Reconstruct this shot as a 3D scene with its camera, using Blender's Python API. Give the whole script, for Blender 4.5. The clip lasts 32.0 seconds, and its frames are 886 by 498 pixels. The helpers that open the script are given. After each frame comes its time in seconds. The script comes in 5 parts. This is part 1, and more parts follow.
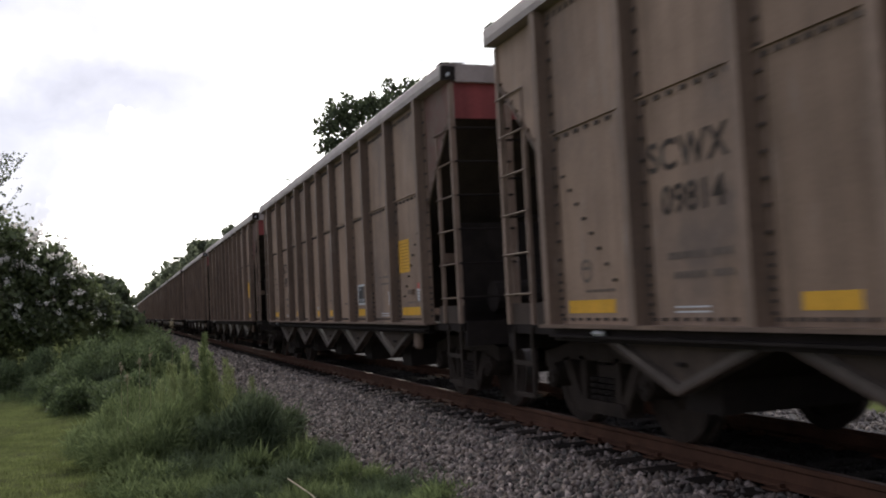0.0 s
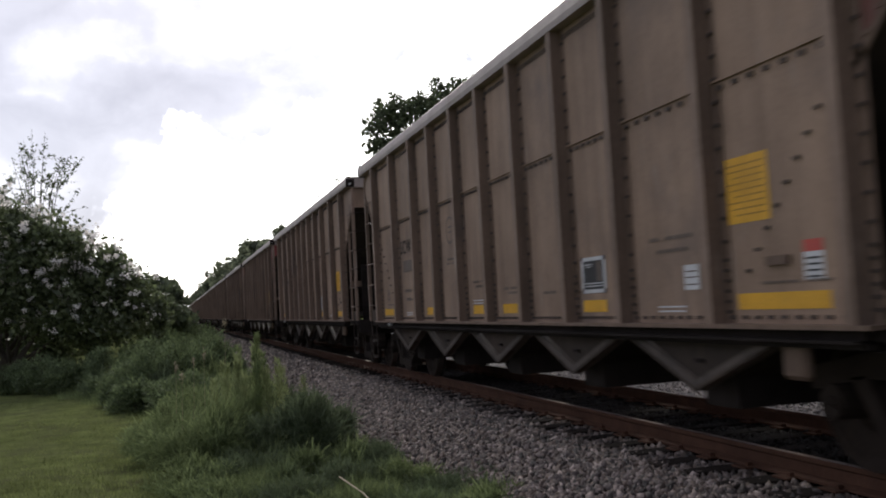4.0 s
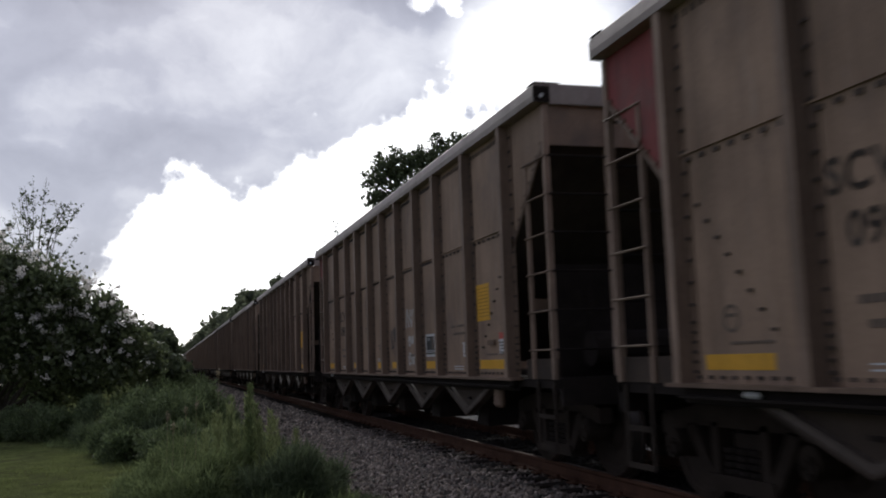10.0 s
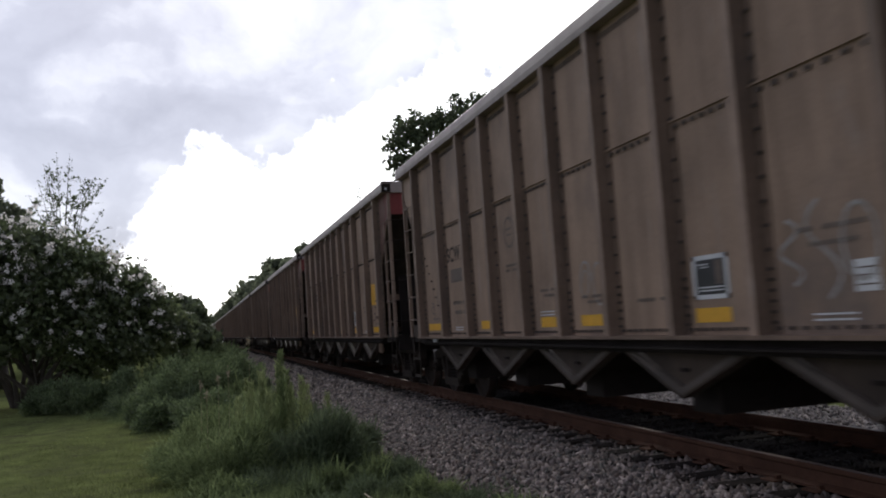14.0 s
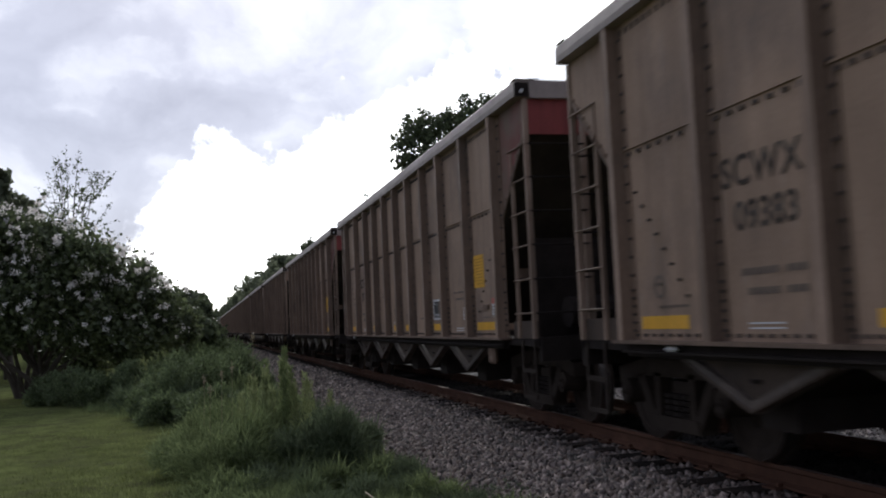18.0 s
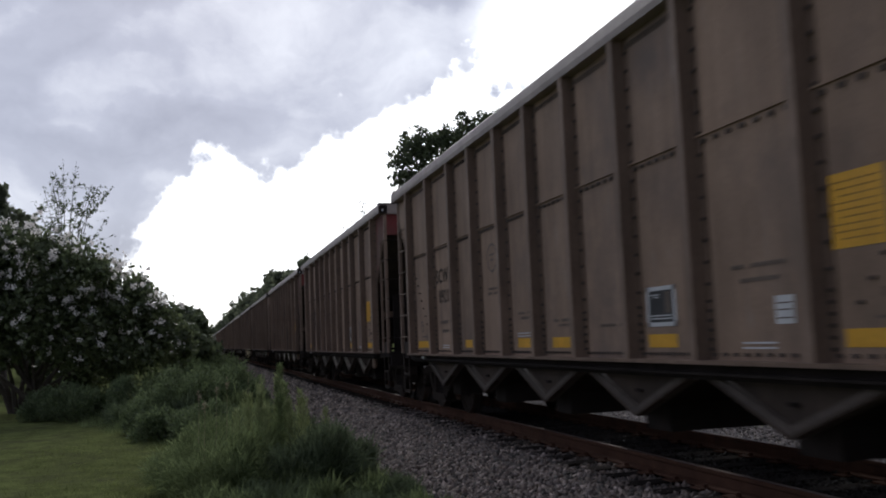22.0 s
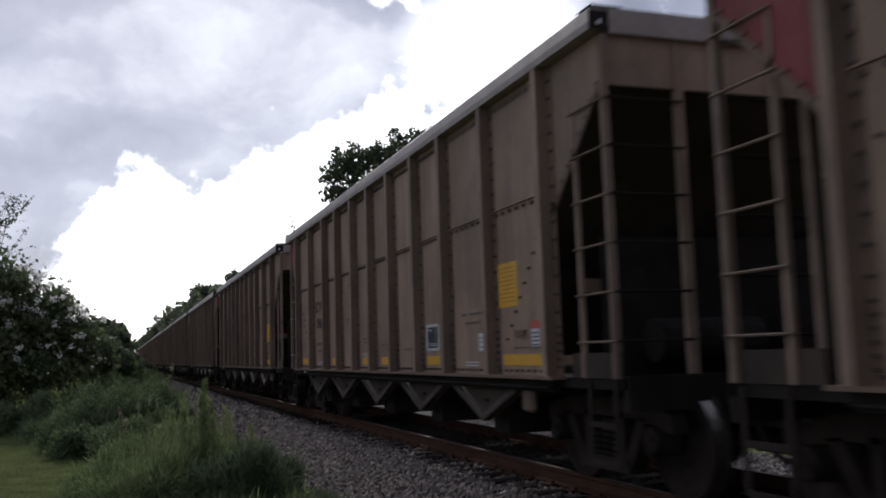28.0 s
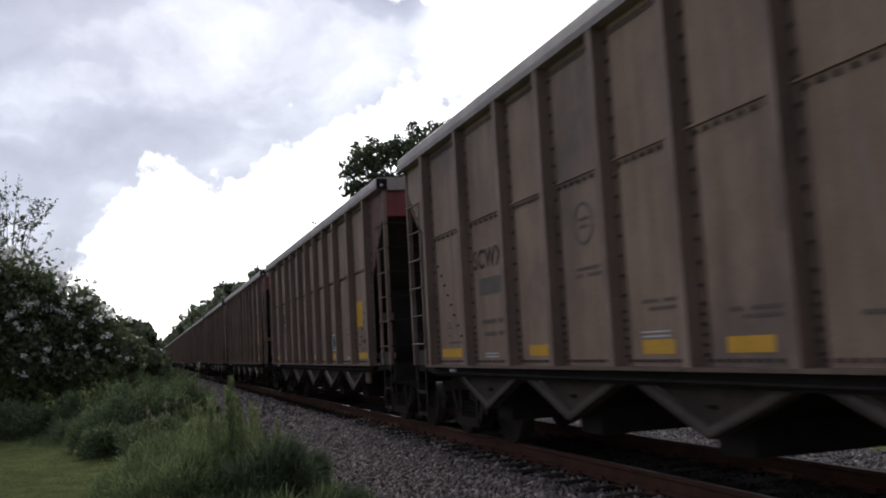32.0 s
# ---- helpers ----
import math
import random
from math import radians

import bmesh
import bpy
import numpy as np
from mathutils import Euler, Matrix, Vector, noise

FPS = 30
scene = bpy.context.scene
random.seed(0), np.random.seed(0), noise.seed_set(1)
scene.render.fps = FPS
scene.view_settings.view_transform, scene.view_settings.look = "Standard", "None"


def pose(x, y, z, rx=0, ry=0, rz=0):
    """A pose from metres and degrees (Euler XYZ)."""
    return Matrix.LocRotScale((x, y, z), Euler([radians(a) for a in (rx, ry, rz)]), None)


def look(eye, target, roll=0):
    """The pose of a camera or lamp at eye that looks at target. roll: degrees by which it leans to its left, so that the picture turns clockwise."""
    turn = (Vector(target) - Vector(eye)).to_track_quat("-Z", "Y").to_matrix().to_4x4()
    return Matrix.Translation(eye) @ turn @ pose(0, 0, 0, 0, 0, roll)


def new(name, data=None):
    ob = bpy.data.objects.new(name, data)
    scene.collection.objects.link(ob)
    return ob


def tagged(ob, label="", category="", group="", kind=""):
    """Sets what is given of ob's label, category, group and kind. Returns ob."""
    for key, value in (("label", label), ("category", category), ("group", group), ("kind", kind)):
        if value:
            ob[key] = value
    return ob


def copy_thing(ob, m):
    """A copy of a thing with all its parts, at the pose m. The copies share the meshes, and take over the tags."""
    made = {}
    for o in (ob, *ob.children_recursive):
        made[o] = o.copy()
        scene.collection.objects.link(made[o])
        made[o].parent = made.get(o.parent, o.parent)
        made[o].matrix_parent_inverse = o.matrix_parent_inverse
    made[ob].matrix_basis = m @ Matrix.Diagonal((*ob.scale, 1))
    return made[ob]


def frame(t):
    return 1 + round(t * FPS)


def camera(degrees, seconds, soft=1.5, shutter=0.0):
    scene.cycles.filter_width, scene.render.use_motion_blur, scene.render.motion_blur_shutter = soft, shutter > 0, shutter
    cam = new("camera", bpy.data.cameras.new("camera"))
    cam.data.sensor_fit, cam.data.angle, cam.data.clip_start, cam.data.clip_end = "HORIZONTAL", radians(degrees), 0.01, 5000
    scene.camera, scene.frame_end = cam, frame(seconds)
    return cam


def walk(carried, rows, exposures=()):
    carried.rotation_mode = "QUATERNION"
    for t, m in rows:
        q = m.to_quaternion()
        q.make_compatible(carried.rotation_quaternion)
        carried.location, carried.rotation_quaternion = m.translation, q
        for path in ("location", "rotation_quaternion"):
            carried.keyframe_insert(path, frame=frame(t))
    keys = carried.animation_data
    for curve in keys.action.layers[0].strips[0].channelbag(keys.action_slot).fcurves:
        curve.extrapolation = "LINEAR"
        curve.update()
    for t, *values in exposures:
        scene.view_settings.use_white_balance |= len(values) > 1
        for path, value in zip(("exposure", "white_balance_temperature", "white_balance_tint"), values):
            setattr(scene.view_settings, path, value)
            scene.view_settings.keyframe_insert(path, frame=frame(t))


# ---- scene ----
# The place: x across the track, y along it (the train comes towards -y), z up from just below the top of the rails.
FOV, EYE_Z = 51.26, 1.372
cam = camera(FOV, 32.0, soft=1.9, shutter=0.15)
ROWS = [
    (0.0, -19.47, 3.33, 2.81),
    (0.5, -19.14, 3.50, 2.63),
    (1.0, -17.53, 3.57, 2.58),
    (1.5, -17.85, 3.45, 3.13),
    (2.0, -18.90, 3.18, 3.16),
    (2.5, -18.36, 3.83, 2.89),
    (3.0, -17.51, 3.71, 3.47),
    (3.5, -16.43, 3.49, 3.10),
    (5.5, -16.51, 3.37, 2.99),
    (6.0, -15.61, 3.88, 3.11),
    (6.5, -16.96, 3.75, 2.59),
    (7.0, -16.64, 3.58, 2.23),
    (7.5, -15.47, 4.40, 2.32),
    (8.0, -14.76, 4.68, 2.81),
    (8.5, -14.87, 3.14, 2.91),
    (9.0, -14.98, 1.86, 2.63),
    (9.5, -15.33, 4.02, 1.97),
    (10.0, -16.74, 6.74, 1.90),
    (10.5, -17.42, 7.12, 1.73),
    (11.0, -17.64, 7.23, 1.61),
    (11.5, -17.52, 6.59, 1.83),
    (12.0, -17.18, 5.99, 1.84),
    (12.5, -16.90, 4.46, 2.69),
    (13.0, -17.07, 3.42, 3.06),
    (13.5, -15.82, 3.56, 3.62),
    (14.0, -15.15, 4.44, 3.86),
    (14.5, -14.83, 5.21, 3.98),
    (16.5, -14.59, 4.64, 2.39),
    (17.0, -15.12, 4.09, 2.58),
    (17.5, -15.39, 4.22, 2.78),
    (18.0, -14.77, 4.47, 2.57),
    (18.5, -14.15, 4.67, 2.39),
    (19.0, -13.62, 4.53, 2.62),
    (19.5, -13.46, 4.62, 2.79),
    (20.0, -14.01, 4.67, 2.51),
    (20.5, -13.79, 4.66, 2.65),
    (21.0, -13.35, 3.74, 2.77),
    (21.5, -14.15, 4.58, 2.44),
    (22.0, -15.03, 5.52, 2.24),
    (22.5, -14.28, 5.02, 2.17),
    (23.0, -11.86, 5.03, 2.47),
    (23.5, -11.61, 4.94, 2.56),
    (24.0, -11.65, 5.01, 2.70),
    (24.5, -12.03, 5.57, 3.00),
    (26.5, -12.52, 5.65, 3.08),
    (27.0, -12.63, 5.15, 2.84),
    (27.5, -16.29, 5.76, 1.99),
    (28.0, -19.39, 6.41, 1.80),
    (28.5, -19.24, 5.17, 1.85),
    (29.0, -18.29, 4.70, 2.38),
    (29.5, -16.05, 4.91, 2.58),
    (30.0, -15.45, 5.24, 2.60),
    (30.5, -15.72, 5.59, 3.23),
    (31.0, -16.39, 5.89, 3.04),
    (31.5, -17.40, 5.77, 2.96),
    (32.0, -18.04, 6.00, 3.07),
]
EXPOSURES = [(t, e + 0.06, k, 10) for t, e, k in ((0.0, 0.55, 6600), (1.0, 0.58, 6600), (2.0, 0.74, 6600), (3.0, 0.58, 6600), (6.0, 0.22, 6400), (7.0, 0.25, 6400), (8.0, -0.3, 6300), (9.0, 0.65, 6500), (10.0, -0.26, 6300), (10.5, -0.58, 6280), (11.0, -0.55, 6250), (12.0, -0.33, 6300), (13.0, 0.28, 6300), (14.0, 0.15, 6300), (17.0, 0.0, 6200), (18.0, 0.14, 6200), (19.0, -0.05, 6150), (21.0, 0.0, 6150), (22.0, -0.2, 6150), (23.0, -0.27, 6100), (24.0, -0.45, 6100), (27.0, -0.5, 6100), (28.0, -0.08, 6150), (29.0, 0.48, 6350), (30.0, 0.1, 6250), (31.0, -0.05, 6200), (32.0, 0.05, 6200))]
walk(cam, [(t, pose(0, 0, EYE_Z, 90 + pitch, 0, yaw) @ pose(0, 0, 0, 0, 0, -roll)) for t, yaw, pitch, roll in ROWS], EXPOSURES)

PITCH, LOWER, TRACK_X, GROUND_Z = 16.18, 12.54, 5.25, -0.45
CARS = 58
RAIL_Z = 0.10


def travel(t):
    """How far the train has come: about 18 metres a second, slowly gaining."""
    return 4.84 + 17.867 * t + 0.00608 * t * t


def slack(k):
    """Car k's play in the couplers."""
    return float(np.interp(k, [0, 4, 7, 10, 14, 16, 20, 22, 23, 25, 27, 30, 31, 32, 34, 36], [-0.14, -0.12, -0.19, -0.24, -0.26, 0.02, -0.05, -0.10, -0.04, -0.11, -0.23, -0.33, -0.28, -0.21, -0.12, -0.22]))


# ---- light ----
def nodes_of(tree):
    tree.nodes.clear()

    def add(kind, links=None, **values):
        n = tree.nodes.new(kind)
        for k, v in values.items():
            if k.startswith("in_"):
                key = k[3:]
                n.inputs[int(key) if key.isdigit() else key.replace("_", " ")].default_value = v
            else:
                setattr(n, k, v)
        for socket, source in (links or {}).items():
            tree.links.new(source, n.inputs[socket])
        return n
    return add


def ramp(add, source, stops):
    n = add("ShaderNodeValToRGB", {"Fac": source})
    while len(n.color_ramp.elements) < len(stops):
        n.color_ramp.elements.new(0.5)
    for e, (at, c) in zip(n.color_ramp.elements, stops):
        e.position, e.color = at, (*c, 1) if len(c) == 3 else c
    return n.outputs["Color"]


SUN_AZ, SUN_EL = 2.0, 34.0
world = bpy.data.worlds.new("world")
scene.world = world
world.use_nodes = True
add = nodes_of(world.node_tree)
at = add("ShaderNodeTexCoord").outputs["Generated"]
sky = add("ShaderNodeTexSky", sky_type="NISHITA", sun_disc=False, sun_elevation=radians(SUN_EL), sun_rotation=radians(SUN_AZ))
sky_dim = add("ShaderNodeVectorMath", {0: sky.outputs["Color"]}, operation="SCALE", in_Scale=0.10).outputs["Vector"]
# overcast: billowed grey cloud, thin and bright low along the line of the track, where the veiled sun stands
warp = add("ShaderNodeTexNoise", {"Vector": at}, in_Scale=5.0, in_Detail=6.0, in_Roughness=0.55).outputs["Color"]
warp = add("ShaderNodeVectorMath", {0: warp}, operation="SUBTRACT", in_1=(0.5, 0.5, 0.5)).outputs["Vector"]
warp = add("ShaderNodeVectorMath", {0: warp}, operation="SCALE", in_Scale=0.16).outputs["Vector"]
bent = add("ShaderNodeVectorMath", {0: at, 1: warp}, operation="ADD").outputs["Vector"]
flat = add("ShaderNodeMapping", {"Vector": bent}, in_Location=(0.35, 0.1, 0.0), in_Scale=(1.0, 1.0, 2.0)).outputs["Vector"]
big = add("ShaderNodeTexNoise", {"Vector": flat}, in_Scale=3.2, in_Detail=7.0, in_Roughness=0.48).outputs["Fac"]


def towards(az, el, near, far, source=bent):
    d = Vector((math.sin(radians(az)) * math.cos(radians(el)), math.cos(radians(az)) * math.cos(radians(el)), math.sin(radians(el))))
    dot = add("ShaderNodeVectorMath", {0: source}, operation="DOT_PRODUCT", in_1=d).outputs["Value"]
    return add("ShaderNodeMapRange", {"Value": dot}, interpolation_type="SMOOTHSTEP", in_1=math.cos(radians(far)), in_2=math.cos(radians(near)), in_3=0.0, in_4=1.0).outputs["Result"]


glow = add("ShaderNodeMath", {0: towards(1.7, 3.2, 4.4, 8.4)}, operation="MULTIPLY", in_1=0.40).outputs["Value"]
west = add("ShaderNodeMath", {0: towards(-1.4, 1.5, 2.6, 5.2, at)}, operation="MULTIPLY", in_1=0.66).outputs["Value"]
glow = add("ShaderNodeMath", {0: glow, 1: west}, operation="MAXIMUM").outputs["Value"]
low = add("ShaderNodeMath", {0: towards(9.5, 0.5, 4.5, 7.6)}, operation="MULTIPLY", in_1=0.34).outputs["Value"]
glow = add("ShaderNodeMath", {0: glow, 1: low}, operation="MAXIMUM").outputs["Value"]
side = add("ShaderNodeMath", {0: towards(22.0, 17.5, 4.5, 9.0)}, operation="MULTIPLY", in_1=0.56).outputs["Value"]
glow = add("ShaderNodeMath", {0: glow, 1: side}, operation="MAXIMUM").outputs["Value"]
high = add("ShaderNodeMath", {0: towards(24.0, 19.5, 2.0, 7.6, at)}, operation="MULTIPLY", in_1=0.37).outputs["Value"]
glow = add("ShaderNodeMath", {0: glow, 1: high}, operation="MAXIMUM").outputs["Value"]
pale = add("ShaderNodeMath", {0: towards(-9.0, 12.0, 4.0, 13.0)}, operation="MULTIPLY", in_1=0.06).outputs["Value"]
glow = add("ShaderNodeMath", {0: glow, 1: pale}, operation="MAXIMUM").outputs["Value"]
cover = add("ShaderNodeMath", {0: big, 1: glow}, operation="ADD").outputs["Value"]
# the overcast thins towards the sun and is heavier behind
ahead = add("ShaderNodeSeparateXYZ", {"Vector": at}).outputs["Y"]
thin = add("ShaderNodeMapRange", {"Value": ahead}, in_1=-1.0, in_2=1.0, in_3=-0.19, in_4=0.005).outputs["Result"]
cover = add("ShaderNodeMath", {0: cover, 1: thin}, operation="ADD").outputs["Value"]
tone = ramp(add, cover, [(0.26, (0.20, 0.21, 0.27)), (0.40, (0.37, 0.38, 0.47)), (0.54, (0.57, 0.58, 0.68)), (0.66, (1.0, 1.0, 1.06)), (0.82, (1.9, 1.87, 1.85))])
mixed = add("ShaderNodeMix", {"A": tone, "B": sky_dim}, data_type="RGBA", in_0=0.12)
world.node_tree.links.new(tone, mixed.inputs[6])
world.node_tree.links.new(sky_dim, mixed.inputs[7])
back = add("ShaderNodeBackground", {"Color": mixed.outputs[2]}, in_Strength=1.0)
add("ShaderNodeOutputWorld", {"Surface": back.outputs["Background"]})

sun = new("sun", bpy.data.lights.new("sun", "SUN"))
sun.data.energy, sun.data.angle, sun.data.color = 1.4, radians(20), (1.0, 0.95, 0.88)
sun.matrix_world = look((60 * math.sin(radians(SUN_AZ)), 60, 60 * math.tan(radians(SUN_EL))), (0, 0, 0))


# ---- materials ----
def material(name, base, rough=0.8, metal=0.0, vary=0.25, scale=3.0, fine=40.0, bump=0.15, streak=0.0, dirt=None, dirt_at=0.55,
             spots=0.0, island=0.0, spread=0.0, tints=None, wear=None, wear_at=0.58, through_leaf=0.0, spec=0.4):
    """A worn surface: base colour, patchy at two scales, streaked, dirty in patches, with fine relief."""
    m = bpy.data.materials.new(name)
    m.use_nodes = True
    add = nodes_of(m.node_tree)
    co = add("ShaderNodeTexCoord").outputs["Object"]
    info = add("ShaderNodeObjectInfo").outputs["Random"]
    shift = add("ShaderNodeVectorMath", {0: co}, operation="ADD").outputs["Vector"]
    rnd = add("ShaderNodeMath", {0: info}, operation="MULTIPLY", in_1=37.0).outputs["Value"]
    m.node_tree.links.new(rnd, shift.node.inputs[1])
    n1 = add("ShaderNodeTexNoise", {"Vector": shift}, in_Scale=scale, in_Detail=5.0, in_Roughness=0.6).outputs["Fac"]
    n2 = add("ShaderNodeTexNoise", {"Vector": shift}, in_Scale=fine, in_Detail=3.0).outputs["Fac"]
    dark = tuple(c * (1 - vary) for c in base)
    light = tuple(min(1, c * (1 + vary)) for c in base)
    colour = ramp(add, n1, [(0.3, dark), (0.5, base), (0.72, light)])

    def blend(a, fac, b, mode="MIX"):
        n = add("ShaderNodeMix", data_type="RGBA", blend_type=mode)
        if isinstance(fac, float):
            n.inputs[0].default_value = fac
        else:
            m.node_tree.links.new(fac, n.inputs[0])
        for k, v in ((6, a), (7, b)):
            if isinstance(v, tuple):
                n.inputs[k].default_value = (*v, 1)
            else:
                m.node_tree.links.new(v, n.inputs[k])
        return n.outputs[2]
    grain = ramp(add, n2, [(0.3, (0.90, 0.90, 0.90)), (0.7, (1.07, 1.07, 1.07))])
    colour = blend(colour, 0.8, grain, "MULTIPLY")
    if streak:
        tall = add("ShaderNodeMapping", {"Vector": shift}, in_Scale=(2.4, 2.4, 0.22)).outputs["Vector"]
        n3 = add("ShaderNodeTexNoise", {"Vector": tall}, in_Scale=1.6, in_Detail=4.0, in_Roughness=0.65).outputs["Fac"]
        tone = ramp(add, n3, [(0.32, (1 - streak,) * 3), (0.52, (1.0, 1.0, 1.0)), (0.74, (1 + 0.8 * streak,) * 3)])
        colour = blend(colour, 1.0, tone, "MULTIPLY")
    if dirt:
        n4 = add("ShaderNodeTexNoise", {"Vector": shift}, in_Scale=scale * 0.45, in_Detail=8.0, in_Roughness=0.7).outputs["Fac"]
        mask = add("ShaderNodeMapRange", {"Value": n4}, in_1=dirt_at - 0.06, in_2=dirt_at + 0.12).outputs["Result"]
        colour = blend(colour, mask, dirt)
    if spots:
        v = add("ShaderNodeTexVoronoi", {"Vector": shift}, in_Scale=7.0).outputs["Distance"]
        mask = add("ShaderNodeMapRange", {"Value": v}, in_1=0.03, in_2=0.09, in_3=spots, in_4=0.0).outputs["Result"]
        colour = blend(colour, mask, tuple(c * 0.35 for c in base))
    if island or spread:
        which = add("ShaderNodeNewGeometry").outputs["Random Per Island"] if island else info
        amount = island or spread
        tone = ramp(add, which, [(0.0, (1 - amount,) * 3), (0.5, (1.0, 1.0, 1.0)), (1.0, (1 + amount, 1 + amount * 0.95, 1 + amount * 0.85))])
        colour = blend(colour, 1.0, tone, "MULTIPLY")
    if wear:
        tall = add("ShaderNodeMapping", {"Vector": shift}, in_Scale=(3.5, 3.5, 0.8)).outputs["Vector"]
        n5 = add("ShaderNodeTexNoise", {"Vector": tall}, in_Scale=1.7, in_Detail=6.0, in_Roughness=0.62).outputs["Fac"]
        mask = add("ShaderNodeMapRange", {"Value": n5}, in_1=wear_at, in_2=wear_at + 0.16, in_3=0.0, in_4=0.75).outputs["Result"]
        colour = blend(colour, mask, wear)
    if tints:
        which = add("ShaderNodeNewGeometry").outputs["Random Per Island"]
        colour = blend(colour, 1.0, ramp(add, which, [(k / (len(tints) - 1), c) for k, c in enumerate(tints)]), "MULTIPLY")
    bumped = add("ShaderNodeBump", {"Height": n2}, in_Strength=bump, in_Distance=0.02).outputs["Normal"]
    s = add("ShaderNodeBsdfPrincipled", {"Base Color": colour, "Normal": bumped}, in_Roughness=rough, in_Metallic=metal, in_Specular_IOR_Level=spec)
    out = s.outputs["BSDF"]
    if through_leaf:
        t = add("ShaderNodeBsdfTranslucent", {"Color": colour}).outputs["BSDF"]
        out = add("ShaderNodeMixShader", {1: out, 2: t}, in_0=through_leaf).outputs["Shader"]
    add("ShaderNodeOutputMaterial", {"Surface": out})
    return m


PAINT = material("dusty_car_paint", (0.318, 0.222, 0.160), 0.62, spec=0.15, vary=0.20, scale=1.1, fine=30, streak=0.22, dirt=(0.185, 0.140, 0.115), dirt_at=0.57, spots=0.25, bump=0.1, spread=0.07, wear=(0.34, 0.275, 0.232), wear_at=0.60)
# lit copy of the rib paint, worn, for outer faces and ladder posts
RIBFACE = material("worn_lit_rib_face", (0.275, 0.196, 0.150), 0.62, spec=0.15, vary=0.2, scale=1.6, fine=24, streak=0.30, dirt=(0.19, 0.138, 0.105), dirt_at=0.54, bump=0.1, spread=0.10, wear=(0.44, 0.385, 0.34), wear_at=0.60)
# shaded copy for flanks that face away from the sun; dust and wear too
RIB = material("dusty_shaded_rib", (0.165, 0.112, 0.082), 0.65, spec=0.25, vary=0.18, scale=1.4, fine=24, streak=0.25, dirt=(0.105, 0.079, 0.065), dirt_at=0.60, bump=0.1, spread=0.10, wear=(0.23, 0.175, 0.14), wear_at=0.62)
CLEAN = material("washed_car_paint", (0.37, 0.300, 0.245), 0.65, vary=0.14, scale=1.2, fine=30, streak=0.14, dirt=(0.30, 0.26, 0.22), dirt_at=0.62, bump=0.1)
CHORD = material("top_chord_metal", (0.31, 0.255, 0.225), 0.5, spec=0.5, vary=0.2, scale=2.0, fine=20, streak=0.1, dirt=(0.2, 0.16, 0.13), dirt_at=0.6)
# hopper sides and foot plates: far darker than the panels, with stains
HOPPER = material("stained_dark_paint", (0.066, 0.047, 0.036), 0.8, spec=0.25, vary=0.25, scale=1.6, fine=30, streak=0.2, dirt=(0.035, 0.027, 0.022), dirt_at=0.53)
RED = material("faded_red_paint", (0.235, 0.048, 0.045), 0.7, vary=0.2, scale=1.5, fine=25, streak=0.25, dirt=(0.14, 0.07, 0.06), dirt_at=0.58)
DUSTYRED = material("dusty_red_paint", (0.165, 0.058, 0.050), 0.7, spec=0.25, vary=0.25, scale=1.5, fine=25, streak=0.25, dirt=(0.16, 0.11, 0.085), dirt_at=0.47)
# slope sheets: shade of the car ends put into a dark brown
SHADE_STEEL = material("shade_brown_steel", (0.050, 0.038, 0.031), 0.85, spec=0.2, vary=0.3, scale=2.0, fine=30, streak=0.2, dirt=(0.058, 0.044, 0.035), dirt_at=0.60)
# dark underframe parts; shade below and between the cars is in the colour too
GRIME_SHADE = material("grime_shade_black", (0.024, 0.019, 0.017), 0.9, spec=0.12, vary=0.3, scale=2.5, fine=30, dirt=(0.038, 0.031, 0.027), dirt_at=0.62)
STEEL = material("rusty_cast_steel", (0.031, 0.023, 0.0185), 0.85, spec=0.15, vary=0.3, scale=4, fine=40, dirt=(0.045, 0.033, 0.025), dirt_at=0.6)
BRIGHT = material("polished_tread", (0.34, 0.32, 0.30), 0.32, 0.95, vary=0.1, scale=5)
RAILTOP = material("dusty_running_surface", (0.10, 0.066, 0.050), 0.6, 0.5, vary=0.2, scale=3)
BOLT = material("dark_bolt", (0.050, 0.039, 0.033), 0.7, vary=0.2)
PALEINK = material("faint_ochre_ink", (0.42, 0.22, 0.03), 0.6, vary=0.2, scale=6)
YELLOW = material("yellow_reflector", (0.72, 0.385, 0.03), 0.5, vary=0.12, scale=4, streak=0.08, dirt=(0.40, 0.25, 0.07), dirt_at=0.66)
WHITE = material("white_decal", (0.62, 0.62, 0.62), 0.5, vary=0.12, scale=6, dirt=(0.4, 0.37, 0.34), dirt_at=0.65)
DECAL = material("dark_decal", (0.030, 0.030, 0.031), 0.5, vary=0.2, scale=6)
STENCIL = material("worn_black_stencil", (0.062, 0.050, 0.042), 0.85, spec=0.15, vary=0.3, scale=9, dirt=(0.15, 0.13, 0.11), dirt_at=0.56)
FAINT = material("faded_stencil", (0.130, 0.098, 0.078), 0.6, vary=0.2, scale=9)
REDLAB = material("red_decal", (0.5, 0.08, 0.06), 0.5, vary=0.15, scale=6)
SPRAYW = material("white_spray", (0.55, 0.54, 0.52), 0.7, vary=0.25, scale=5, dirt=(0.3, 0.27, 0.24), dirt_at=0.56)
SPRAYG = material("grey_spray", (0.32, 0.30, 0.28), 0.7, vary=0.25, scale=5)
SPRAYB = material("black_spray", (0.06, 0.055, 0.055), 0.7, vary=0.25, scale=5)
FRAME = material("worn_door_frame", (0.085, 0.066, 0.055), 0.65, vary=0.3, scale=3, fine=30, dirt=(0.05, 0.04, 0.034), dirt_at=0.55)
